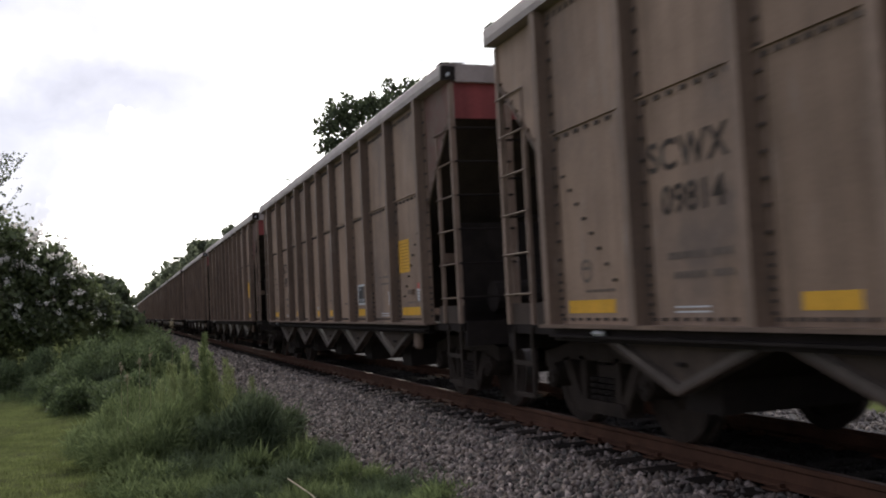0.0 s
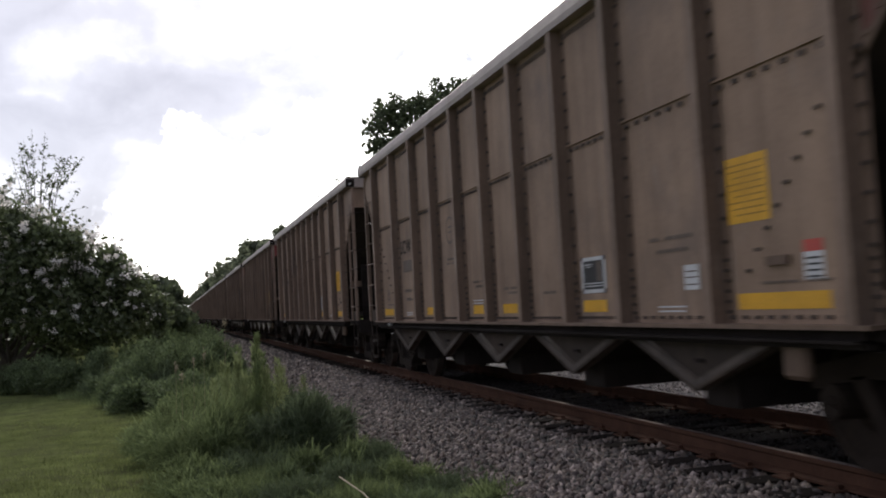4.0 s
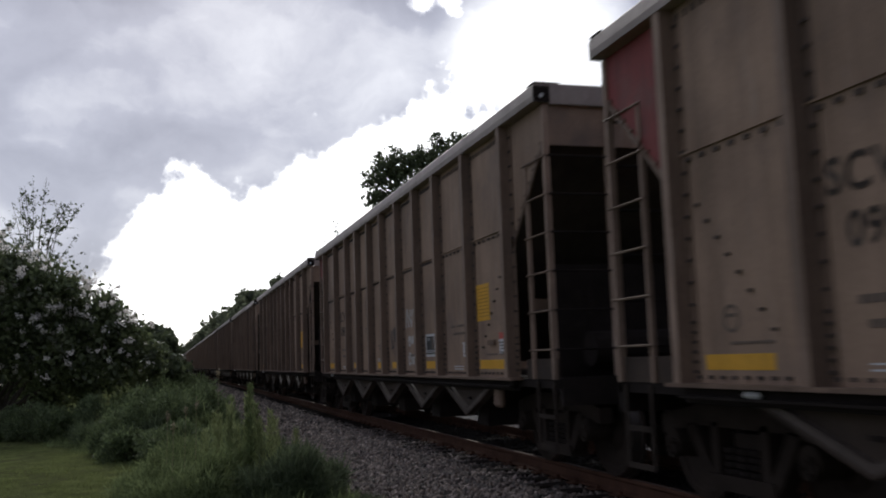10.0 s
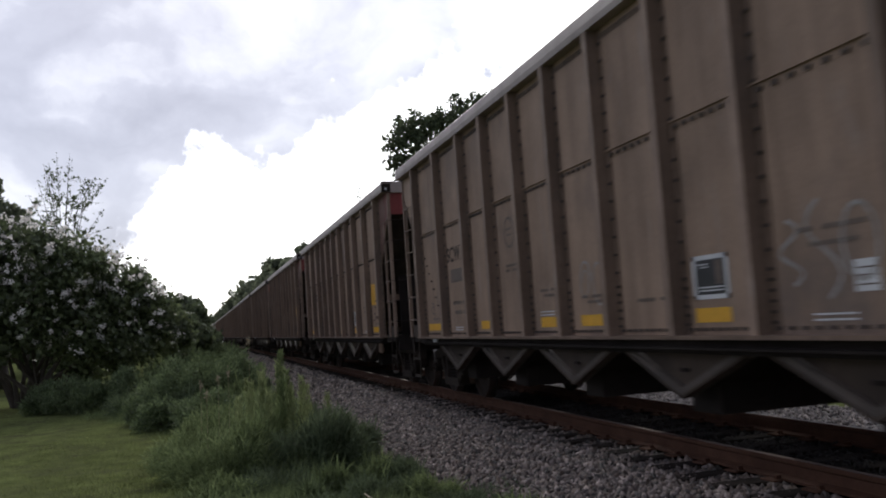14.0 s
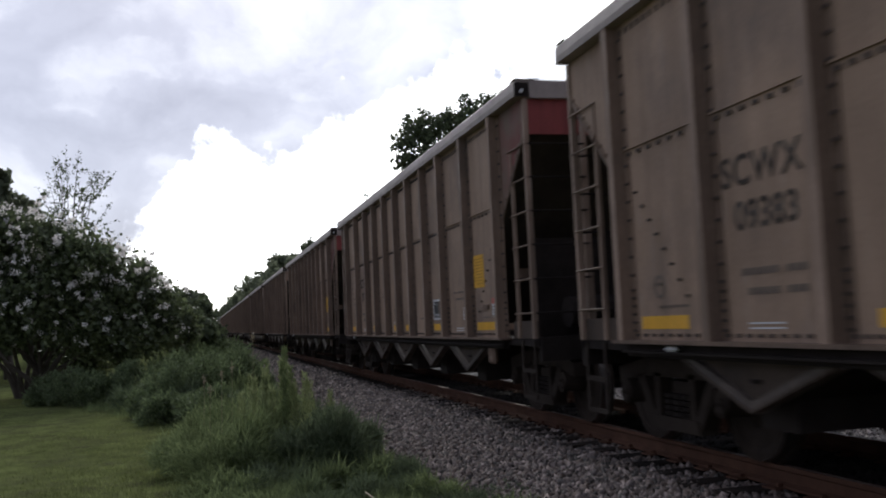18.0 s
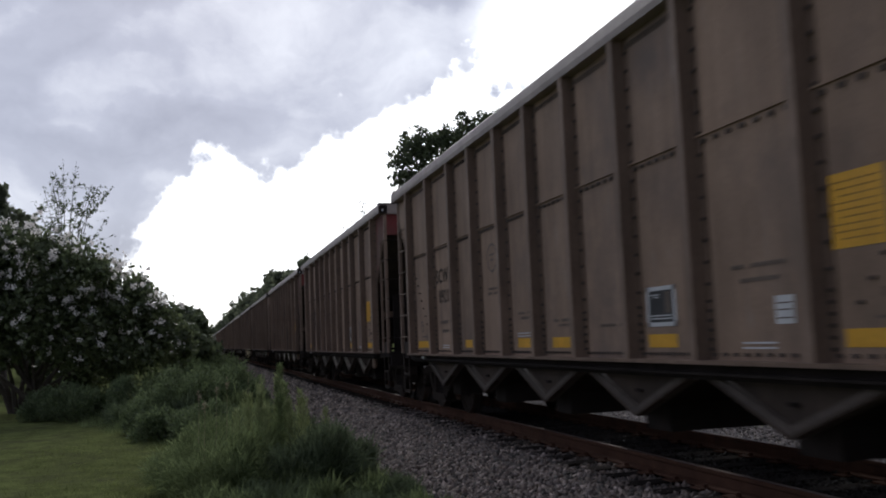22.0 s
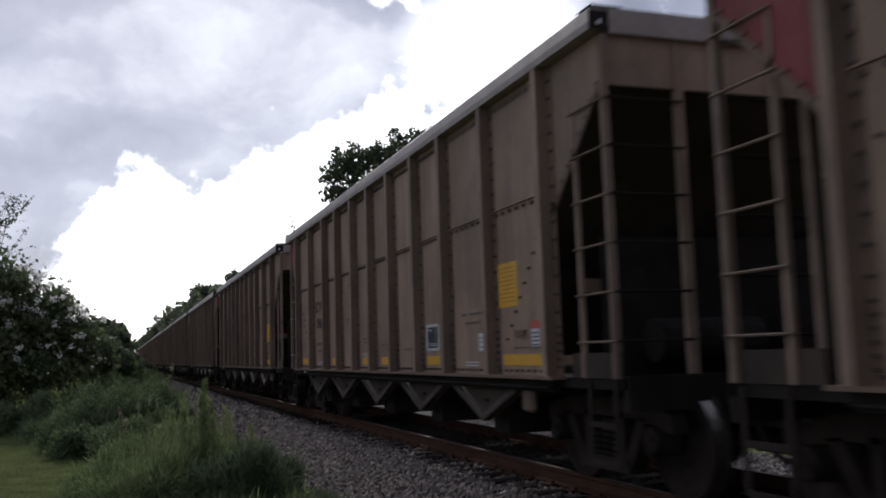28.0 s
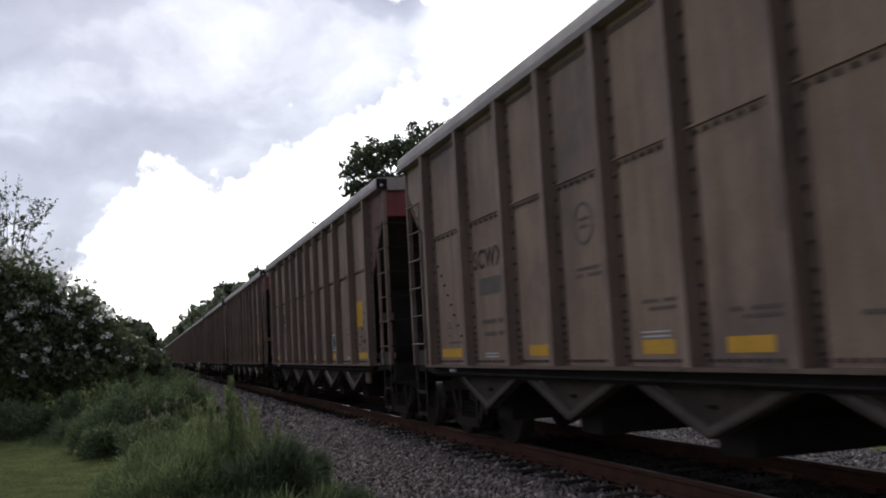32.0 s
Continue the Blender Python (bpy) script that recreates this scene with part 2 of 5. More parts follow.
RAIL = material("rusty_rail", (0.086, 0.043, 0.028), 0.85, spec=0.12, vary=0.25, scale=3, fine=30, dirt=(0.07, 0.036, 0.025), dirt_at=0.60)
TIE = material("creosoted_wood", (0.019, 0.0145, 0.012), 0.95, spec=0.1, vary=0.35, scale=6, fine=50, bump=0.4, spread=0.3)
# ballast between the rails: the train's shade is put into this near-black
SHADED_STONE = material("shade_black_stone", (0.020, 0.0165, 0.015), 0.9, vary=0.35, scale=14, fine=70, bump=0.4, island=0.4)
STONE = material("ballast_stone", (0.148, 0.124, 0.111), 0.8, vary=0.25, scale=14, fine=70, bump=0.3,
                 tints=((0.16, 0.145, 0.14), (0.55, 0.60, 0.60), (0.95, 0.84, 0.76), (0.45, 0.43, 0.45), (1.3, 1.27, 1.28), (0.80, 0.70, 0.62), (2.3, 2.25, 2.25), (0.32, 0.30, 0.31)))
DULL = material("pale_ballast_stone", (0.20, 0.178, 0.165), 0.85, spec=0.2, vary=0.3, scale=14, fine=70, bump=0.3, island=0.5)
# bed below the stones, darkened so the gaps between them look deep in shade
GRAVEL = material("ballast_bed", (0.055, 0.048, 0.045), 0.9, vary=0.35, scale=14, fine=60, bump=0.6)
LAWN = material("mown_grass", (0.112, 0.130, 0.048), 1.0, spec=0.0, vary=0.45, scale=2.2, fine=30, bump=0.6, dirt=(0.075, 0.078, 0.040), dirt_at=0.52)
BLADE = material("grass_blade", (0.160, 0.188, 0.070), 0.9, spec=0.0, vary=0.6, scale=1.9, fine=12, island=0.5, through_leaf=0.5, bump=0.0)
WEED = material("weed_leaf", (0.182, 0.228, 0.104), 0.8, spec=0.1, vary=0.4, scale=0.9, fine=6, island=0.4, through_leaf=0.5, bump=0.0)
PLUME = material("plume_leaf", (0.27, 0.31, 0.150), 0.8, spec=0.15, vary=0.2, scale=0.9, fine=6, island=0.3, through_leaf=0.45, bump=0.0)
DARKWEED = material("dark_weed_leaf", (0.116, 0.148, 0.082), 0.7, spec=0.2, vary=0.3, scale=2.0, fine=9, island=0.4, through_leaf=0.35, bump=0.0)
SHRUB = material("shrub_leaf", (0.135, 0.176, 0.085), 0.65, vary=0.4, scale=1.4, fine=6, island=0.45, through_leaf=0.45, bump=0.0)
MYRTLE = material("myrtle_leaf", (0.120, 0.148, 0.072), 0.42, vary=0.35, scale=0.7, fine=6, island=0.55, through_leaf=0.42, bump=0.0)
LIGHTLEAF = material("light_leaf", (0.10, 0.13, 0.06), 0.6, vary=0.3, scale=0.7, fine=6, island=0.4, through_leaf=0.4, bump=0.0)
OAK = material("oak_leaf", (0.092, 0.115, 0.060), 0.6, vary=0.3, scale=0.3, fine=4, island=0.5, through_leaf=0.4, bump=0.0)
# distance haze is put into this paler, greyer leaf colour
WOOD_LEAF = material("haze_pale_leaf", (0.165, 0.188, 0.120), 0.7, vary=0.3, scale=0.3, fine=4, island=0.45, through_leaf=0.55, bump=0.0)
FLOWER = material("white_blossom", (0.92, 0.88, 0.84), 0.7, vary=0.05, scale=5, island=0.1, through_leaf=0.7, bump=0.0)
BARK = material("bark", (0.075, 0.062, 0.050), 0.9, vary=0.3, scale=5, fine=40, bump=0.5)
DRY = material("dry_stalk", (0.36, 0.30, 0.20), 0.8, vary=0.2, scale=5)


# ---- mesh helpers ----
def part(name, bm, mat, parent=None, label=""):
    """Links a bmesh (or a mesh) as one object under a thing or a part."""
    if isinstance(bm, bmesh.types.BMesh):
        me = bpy.data.meshes.new(name)
        bmesh.ops.recalc_face_normals(bm, faces=bm.faces[:])
        bm.to_mesh(me)
        bm.free()
        me.materials.append(mat)
    else:
        me = bm
    ob = new(name, me)
    ob.parent = parent
    if label:
        ob["label"] = label
    return ob


def box(bm, x0, x1, y0, y1, z0, z1):
    vs = [bm.verts.new(p) for p in ((x0, y0, z0), (x1, y0, z0), (x1, y1, z0), (x0, y1, z0), (x0, y0, z1), (x1, y0, z1), (x1, y1, z1), (x0, y1, z1))]
    for f in ((3, 2, 1, 0), (4, 5, 6, 7), (0, 1, 5, 4), (1, 2, 6, 5), (2, 3, 7, 6), (3, 0, 4, 7)):
        bm.faces.new([vs[i] for i in f])
    return bm


def boxed(*dims):
    return box(bmesh.new(), *dims)


def prism(bm, outline, axis, a, b):
    """An outline of (p, q) pairs pushed along an axis from a to b. Axis x: (y, z); y: (x, z); z: (x, y)."""
    def at3(p, q, d):
        return {"x": (d, p, q), "y": (p, d, q), "z": (p, q, d)}[axis]
    lo = [bm.verts.new(at3(p, q, a)) for p, q in outline]
    hi = [bm.verts.new(at3(p, q, b)) for p, q in outline]
    bm.faces.new(lo)
    bm.faces.new(hi[::-1])
    n = len(lo)
    for i in range(n):
        bm.faces.new((lo[i], hi[i], hi[(i + 1) % n], lo[(i + 1) % n]))
    return bm


def beam(bm, p, q, w, d, up=(1, 0, 0)):
    """A bar of section w x d from p to q."""
    p, q = Vector(p), Vector(q)
    along = (q - p).normalized()
    side = along.cross(Vector(up))
    if side.length < 1e-4:
        side = along.cross(Vector((0, 1, 0)))
    side.normalize()
    other = side.cross(along)
    vs = []
    for c in (p, q):
        for s, o in ((-1, -1), (1, -1), (1, 1), (-1, 1)):
            vs.append(bm.verts.new(c + side * (s * w / 2) + other * (o * d / 2)))
    for f in ((0, 1, 2, 3), (7, 6, 5, 4), (0, 4, 5, 1), (1, 5, 6, 2), (2, 6, 7, 3), (3, 7, 4, 0)):
        bm.faces.new([vs[i] for i in f])
    return bm


def tube(bm, p, q, r0, r1=None, n=8):
    p, q = Vector(p), Vector(q)
    r1 = r0 if r1 is None else r1
    along = (q - p).normalized()
    side = along.orthogonal().normalized()
    other = along.cross(side)
    rings = []
    for c, r in ((p, r0), (q, r1)):
        rings.append([bm.verts.new(c + (side * math.cos(2 * math.pi * i / n) + other * math.sin(2 * math.pi * i / n)) * r) for i in range(n)])
    for i in range(n):
        bm.faces.new((rings[0][i], rings[0][(i + 1) % n], rings[1][(i + 1) % n], rings[1][i]))
    bm.faces.new(rings[0][::-1])
    bm.faces.new(rings[1])
    return bm


def lathe(bm, profile, n=28):
    """A profile of (x, r) turned about the x axis, closed at both ends."""
    rings = [[bm.verts.new((x, r * math.cos(2 * math.pi * i / n), r * math.sin(2 * math.pi * i / n))) for i in range(n)] for x, r in profile]
    for a, b in zip(rings, rings[1:]):
        for i in range(n):
            bm.faces.new((a[i], a[(i + 1) % n], b[(i + 1) % n], b[i]))
    bm.faces.new(rings[0][::-1])
    bm.faces.new(rings[-1])
    return bm


def cloud_mesh(name, verts, faces, mat):
    """A mesh from arrays: verts n x 3, faces m x 3 or m x 4."""
    me = bpy.data.meshes.new(name)
    verts, faces = np.asarray(verts, np.float32), np.asarray(faces, np.int32)
    k = faces.shape[1]
    me.vertices.add(len(verts))
    me.vertices.foreach_set("co", verts.ravel())
    me.loops.add(faces.size)
    me.loops.foreach_set("vertex_index", faces.ravel())
    me.polygons.add(len(faces))
    me.polygons.foreach_set("loop_start", np.arange(0, faces.size, k, dtype=np.int32))
    me.update(calc_edges=True)
    me.materials.append(mat)
    return me


# ---- ground and track ----
def bank_z(x):
    """Height of the ground across the track: lawn, ballast shoulder, tie level, the far shoulder and a level strip."""
    return float(np.interp(x, [-3000, -2.5, 1.6, 2.45, 3.75, 6.75, 8.2, 12.0, 3000], [GROUND_Z, GROUND_Z, GROUND_Z - 0.05, GROUND_Z - 0.03, -0.150, -0.150, -0.55, -0.6, -0.6]))


def make_ground():
    xs = [-2500, -400, -120, -60, -30, -16, -10, -6, -3, -1, 0.5, 1.6, 2.2, 2.45, 3.0, 3.75, 4.02, 4.35, 6.5, 6.75, 7.4, 8.2, 10.5, 14, 25, 60, 200, 2500]
    ys = [-300, -60, -20, -6, 0, 3, 6, 9, 12, 15, 18, 21, 25, 30, 36, 44, 55, 70, 100, 150, 250, 500, 1200, 4000]
    bm = bmesh.new()
    grid = [[bm.verts.new((x, y, bank_z(x) + (0.05 * noise.noise(Vector((x * 0.4, y * 0.4, 0))) if -40 < x < 2 else 0))) for x in xs] for y in ys]
    for a, b in zip(grid, grid[1:]):
        for i in range(len(xs) - 1):
            bm.faces.new((a[i], a[i + 1], b[i + 1], b[i]))
    ob = part("ground", bm, LAWN)
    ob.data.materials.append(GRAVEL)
    ob.data.materials.append(SHADED_STONE)
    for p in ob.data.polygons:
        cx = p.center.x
        # between the rails the bed takes the colour darkened for shade
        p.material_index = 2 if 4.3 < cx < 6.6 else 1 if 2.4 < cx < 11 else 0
        p.use_smooth = True
    tagged(ob, "mown green lawn beside a grey ballast bed", "ground", kind="structure")


def stones(name, n, spots, size, seed, label):
    """Crushed stones lying at the given spots."""
    rng = np.random.default_rng(seed)
    base = np.array([(1, 0, 0), (-1, 0, 0), (0, 1, 0), (0, -1, 0), (0, 0, 1), (0, 0, -1)], float)
    tri = np.array([(0, 2, 4), (2, 1, 4), (1, 3, 4), (3, 0, 4), (2, 0, 5), (1, 2, 5), (3, 1, 5), (0, 3, 5)])
    x, y, z = spots(rng, n)
    s = size * rng.uniform(0.55, 1.25, (n, 1, 1)) * rng.uniform(0.65, 1.15, (n, 1, 3))
    v = base[None] * s + rng.normal(0, 0.22, (n, 6, 3)) * s
    a = rng.uniform(0, 6.283, (n, 3))
    for k in range(3):
        c, sn = np.cos(a[:, k])[:, None], np.sin(a[:, k])[:, None]
        i, j = (k + 1) % 3, (k + 2) % 3
        v[..., i], v[..., j] = v[..., i] * c - v[..., j] * sn, v[..., i] * sn + v[..., j] * c
    v += np.stack([x, y, z], 1)[:, None]
    f = tri[None] + (np.arange(n) * 6)[:, None, None]
    ob = new(name, cloud_mesh(name, v.reshape(-1, 3), f.reshape(-1, 3), STONE))
    return tagged(ob, label, "gravel", kind="stuff")


def make_ballast():
    def near(rng, n):
        x = rng.uniform(2.15, 4.43, n)
        edge = 2.45 + 0.25 * rng.normal(0, 1, n)
        x = np.where(x < edge, x + rng.uniform(0, 1.2, n), x)
        y = 4.2 + 15.8 * rng.uniform(0, 1, n) ** 1.25
        # the tie ends stay mostly bare
        bare = (np.abs((y + 14 + 0.265) % 0.53 - 0.265) < 0.14) & (x > 4.0 + 0.08 * rng.normal(0, 1, n)) & (rng.uniform(0, 1, n) < 0.94)
        x = np.where(bare, rng.uniform(2.7, 3.9, n), x)
        return x, y, np.interp(x, [1.6, 2.45, 3.6, 3.9, 9], [-0.48, -0.48, -0.150, -0.122, -0.140]) + rng.uniform(-0.012, 0.03, n)

    def far(rng, n):
        x = rng.uniform(2.3, 4.05, n)
        y = 20 + 60 * rng.uniform(0, 1, n) ** 1.6
        return x, y, np.interp(x, [1.6, 2.45, 3.75, 9], [-0.48, -0.48, -0.135, -0.135]) + rng.uniform(-0.01, 0.03, n)

    def inner(rng, n):
        x = rng.uniform(6.7, 10.6, n)
        y = rng.uniform(3, 26, n)
        return x, y, np.interp(x, [3.75, 6.75, 8.2, 9], [-0.13, -0.13, -0.55, -0.56]) + rng.uniform(-0.01, 0.02, n)
    stones("ballast", 34000, near, 0.040, 11, "grey crushed stone ballast on the near shoulder of the track")
    stones("ballast", 14000, far, 0.055, 12, "grey crushed stone ballast farther along the track")
    # stones under the train, painted black as if in its shade
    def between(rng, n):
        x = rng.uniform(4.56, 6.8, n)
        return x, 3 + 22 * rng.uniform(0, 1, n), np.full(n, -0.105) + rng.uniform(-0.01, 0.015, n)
    ob = stones("coal_dusted_ballast", 19000, between, 0.04, 14, "ballast between the rails, coloured black for the shade under the train")
    ob.data.materials[0] = SHADED_STONE
    ob = stones("ballast", 12000, inner, 0.045, 13, "pale grey crushed stone ballast beyond the rails")
    ob.data.materials[0] = DULL


def make_track():
    track = tagged(new("railway_track"), "rusty railway track on dark wooden ties", "railway track", kind="structure")
    head = [(-0.036, -0.002), (-0.03, 0.0), (0.03, 0.0), (0.036, -0.002), (0.036, -0.035), (0.010, -0.05), (0.009, -0.13), (0.07, -0.15), (0.07, -0.17),
            (-0.07, -0.17), (-0.07, -0.15), (-0.009, -0.13), (-0.010, -0.05), (-0.036, -0.035)]
    for s in (-1, 1):
        bm = prism(bmesh.new(), [(TRACK_X + s * 0.7525 + p, RAIL_Z + q) for p, q in head], "y", -60, 900)
        part("rail", bm, RAIL, track, "rust-brown steel rail")
        part("rail_top", boxed(TRACK_X + s * 0.7525 - 0.027, TRACK_X + s * 0.7525 + 0.027, -60, 900, RAIL_Z - 0.001, RAIL_Z + 0.0008), RAILTOP, track, "worn running surface")
    me = None
    rng = random.Random(5)
    for k in range(290):
        y = -14 + 0.53 * k
        if me is None:
            bm = boxed(-1.3, 1.3, -0.115, 0.115, -0.178, 0.0)
            bmesh.ops.bevel(bm, geom=bm.edges[:], offset=0.012, segments=1, affect="EDGES")
            me = part("tie", bm, TIE, track)
            ob = me
            me = me.data
        else:
            ob = part("tie", me, TIE, track)
        ob.matrix_basis = pose(TRACK_X + rng.uniform(-0.06, 0.06), y + rng.uniform(-0.03, 0.03), RAIL_Z - 0.172 + rng.uniform(-0.008, 0.0), rz=rng.uniform(-1.2, 1.2))
    bm = bmesh.new()
    for k in range(90):
        y = -4 + 0.53 * k
        for s in (-1, 1):
            cx = TRACK_X + s * 0.7525
            box(bm, cx - 0.17, cx + 0.17, y - 0.09, y + 0.09, RAIL_Z - 0.172, RAIL_Z - 0.158)
            for dx in (-0.09, 0.09):
                box(bm, cx + dx - 0.02, cx + dx + 0.02, y - 0.012 + dx * 0.4, y + 0.02 + dx * 0.4, RAIL_Z - 0.16, RAIL_Z - 0.128)
    part("tie_plates", bm, RAIL, track, "rusty plates and spikes")


make_ground()
make_track()
make_ballast()

# ---- hopper cars ----
RIBS = (0.0, 1.42, 2.81, 3.95, 5.14, 6.30, 7.42, 8.59, 9.71, 11.08, LOWER)
HALF = LOWER / 2
HOPPERS = (1.84, 4.06, 6.27, 8.53, 10.72)


def sheet_panels():
    return [(a, b) for a, b in zip(RIBS, RIBS[1:])]


def rib_mesh(bm, s, u, z0=1.13, z1=3.99):
    """A hat-section side post with bolted flanges, at u from the front corner, on side s."""
    y = u - HALF
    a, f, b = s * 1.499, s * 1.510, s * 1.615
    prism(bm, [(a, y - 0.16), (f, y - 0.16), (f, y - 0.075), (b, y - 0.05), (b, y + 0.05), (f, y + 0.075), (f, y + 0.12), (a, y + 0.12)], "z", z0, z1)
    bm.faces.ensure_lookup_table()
    # outer face gets the lit copy, flanks keep the shaded one
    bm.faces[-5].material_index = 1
    return bm


def panel_mesh(bm, s, a, b):
    """A side sheet in two strakes with a lapped seam."""
    x = s * 1.50
    return prism(bm, [(x - s * 0.012, 1.13), (x, 1.13), (x, 2.83), (x + s * 0.022, 2.832), (x + s * 0.022, 2.85), (x + s * 0.008, 2.855), (x + s * 0.008, 3.99), (x - s * 0.012, 3.99)], "y", a - HALF, b - HALF)


def make_car(red_front):
    car = new("coal_hopper_car")
    add_part = lambda name, bm, mat, label="", under=None: part(name, bm, mat, under or car, label)
    for s in (-1, 1):
        x = s * 1.50
        if s < 0:
            for a, b in sheet_panels():
                add_part("side_panel", panel_mesh(bmesh.new(), s, a, b), PAINT)
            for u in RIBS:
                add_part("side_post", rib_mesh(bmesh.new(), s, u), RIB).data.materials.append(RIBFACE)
        else:
            add_part("side_panel", panel_mesh(bmesh.new(), s, 0.0, LOWER), PAINT)
            bm = bmesh.new()
            for u in RIBS:
                rib_mesh(bm, s, u)
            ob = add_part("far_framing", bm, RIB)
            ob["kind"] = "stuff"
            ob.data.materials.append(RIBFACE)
        # bolts down each post, along the seam and along the foot
        bm = bmesh.new()
        for u in RIBS:
            for z in [1.20 + 0.072 * k for k in range(6)] + [1.69 + 0.165 * k for k in range(14)]:
                box(bm, x + s * 0.008, x + s * 0.032, u - HALF - 0.140, u - HALF - 0.104, z, z + 0.024)
        for a, b in sheet_panels():
            for k in range(7):
                u = a + 0.18 + (b - a - 0.36) * k / 6 - HALF
                box(bm, x + s * 0.001, x + s * 0.026, u - 0.020, u + 0.020, 2.772, 2.804)
            for k in range(11):
                u = a + 0.15 + (b - a - 0.30) * k / 10 - HALF
                box(bm, x + s * 0.001, x + s * 0.022, u - 0.014, u + 0.014, 3.88, 3.93)
            for k in range(9):
                u = a + 0.15 + (b - a - 0.3) * k / 8 - HALF
                box(bm, x + s * 0.001, x + s * 0.022, u - 0.020, u + 0.020, 1.160, 1.186)
        for k in range(8):
            for u in (0.25 + 0.115 * k, LOWER - 0.25 - 0.115 * k):
                z = 2.42 - 0.135 * k
                box(bm, x + s * 0.001, x + s * 0.022, u - HALF - 0.018, u - HALF + 0.018, z, z + 0.024)
        add_part("bolts", bm, BOLT, "rows of dark bolt heads")["kind"] = "stuff"
        # top chord: bent plate, brighter upper face
        y0, y1 = -1.14 - HALF, LOWER + 1.14 - HALF
        bm = prism(bmesh.new(), [(s * 1.44, 3.99), (s * 1.62, 3.99), (s * 1.628, 4.05), (s * 1.615, 4.16), (s * 1.59, 4.185), (s * 1.44, 4.185)], "y", y0, y1)
        add_part("top_chord", bm, CHORD, "pale worn top chord")
        # side sill: ledge plate, recessed web and lower flange
        bm = box(bmesh.new(), s * 1.47, s * 1.63, -0.16 - HALF, LOWER + 0.16 - HALF, 1.102, 1.13)
        add_part("sill_ledge", bm, RIB, "dusty sill ledge")
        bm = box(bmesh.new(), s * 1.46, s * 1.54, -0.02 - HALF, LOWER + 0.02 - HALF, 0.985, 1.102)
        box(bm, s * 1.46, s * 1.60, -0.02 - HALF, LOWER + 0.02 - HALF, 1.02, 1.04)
        add_part("side_sill", bm, GRIME_SHADE)
        far = bmesh.new()
        for u in HOPPERS:
            c = u - HALF
            bm = far if s > 0 else bmesh.new()
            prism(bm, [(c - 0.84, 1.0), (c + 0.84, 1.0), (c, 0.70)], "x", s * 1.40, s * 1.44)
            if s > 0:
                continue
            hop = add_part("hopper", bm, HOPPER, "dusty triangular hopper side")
            bm = bmesh.new()
            beam(bm, (s * 1.45, c - 0.92, 1.0), (s * 1.45, c + 0.02, 0.655), 0.075, 0.10)
            beam(bm, (s * 1.452, c + 0.92, 1.0), (s * 1.452, c - 0.02, 0.655), 0.075, 0.10)
            n = len(bm.faces)
            beam(bm, (s * 1.475, c - 0.95, 0.985), (s * 1.475, c, 0.632), 0.022, 0.07)
            beam(bm, (s * 1.477, c + 0.95, 0.985), (s * 1.477, c, 0.632), 0.022, 0.07)
            bm.faces.ensure_lookup_table()
            for lip in bm.faces[n:]:
                lip.material_index = 1
            add_part("hopper_frame", bm, FRAME, "", hop).data.materials.append(HOPPER)
            add_part("latch", boxed(s * 1.44, s * 1.465, c - 0.05, c + 0.05, 0.83, 0.86), GRIME_SHADE, "", hop)
        if s > 0:
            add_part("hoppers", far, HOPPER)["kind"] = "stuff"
        else:
            far.free()
        bm = boxed(s * 1.42, s * 1.50, 0.56 - HALF, 0.80 - HALF, 0.77, 1.07)
        bmesh.ops.bevel(bm, geom=bm.edges[:], offset=0.03, segments=1, affect="EDGES")
        add_part("jacking_pad", bm, RIB)
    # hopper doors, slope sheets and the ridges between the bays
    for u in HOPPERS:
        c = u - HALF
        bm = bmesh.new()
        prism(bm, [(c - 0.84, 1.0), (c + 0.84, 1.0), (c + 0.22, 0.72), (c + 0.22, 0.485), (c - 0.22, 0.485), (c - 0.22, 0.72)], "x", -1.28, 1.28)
        add_part("hopper_bay", bm, GRIME_SHADE, "black hopper bay with its outlet doors")
    for end in (0, 1):
        f = (lambda u: u - HALF) if end == 0 else (lambda u: LOWER - u - HALF)
        d = -1 if end == 0 else 1
        red = (end == 0) == red_front
        face = RED if red else PAINT
        note = "faded red end sheet" if red else "dusty grey end sheet"
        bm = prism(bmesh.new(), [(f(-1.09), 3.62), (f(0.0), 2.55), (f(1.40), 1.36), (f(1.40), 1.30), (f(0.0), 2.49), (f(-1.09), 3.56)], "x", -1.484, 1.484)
        add_part("slope_sheet", bm, SHADE_STEEL)
        lo, hi = sorted((f(-1.10), f(-1.085)))
        add_part("end_sheet", boxed(-1.48, 1.48, lo, hi, 3.54, 3.97), face, note)
        lo, hi = sorted((f(-1.16), f(-1.02)))
        bm = boxed(-1.44, 1.44, lo, hi, 3.965, 4.18)
        for cx in (-1.53, 1.53):
            prism(bm, [(cx - math.copysign(0.22, cx), f(-1.165)), (cx + math.copysign(0.08, cx), f(-1.165)), (cx + math.copysign(0.08, cx), f(-0.92))], "z", 4.187, 4.193)
            box(bm, cx - 0.09, cx + 0.095, *sorted((f(-1.155), f(-1.145))), 3.98, 4.15)
        bm.faces.ensure_lookup_table()
        for cap in bm.faces[6:]:
            cap.material_index = 1
        add_part("end_chord", bm, CHORD, "pale worn end chord with dark corner caps").data.materials.append(GRIME_SHADE)
        for s in (-1, 1):
            if s < 0:
                # white stub drawn in place of a hole that shows the sky
                add_part("corner_lug", tube(bmesh.new(), (s * 1.54, f(-1.155), 4.045), (s * 1.54, f(-1.175), 4.045), 0.022, n=8), WHITE, "white dot standing in for sky through the corner hole")
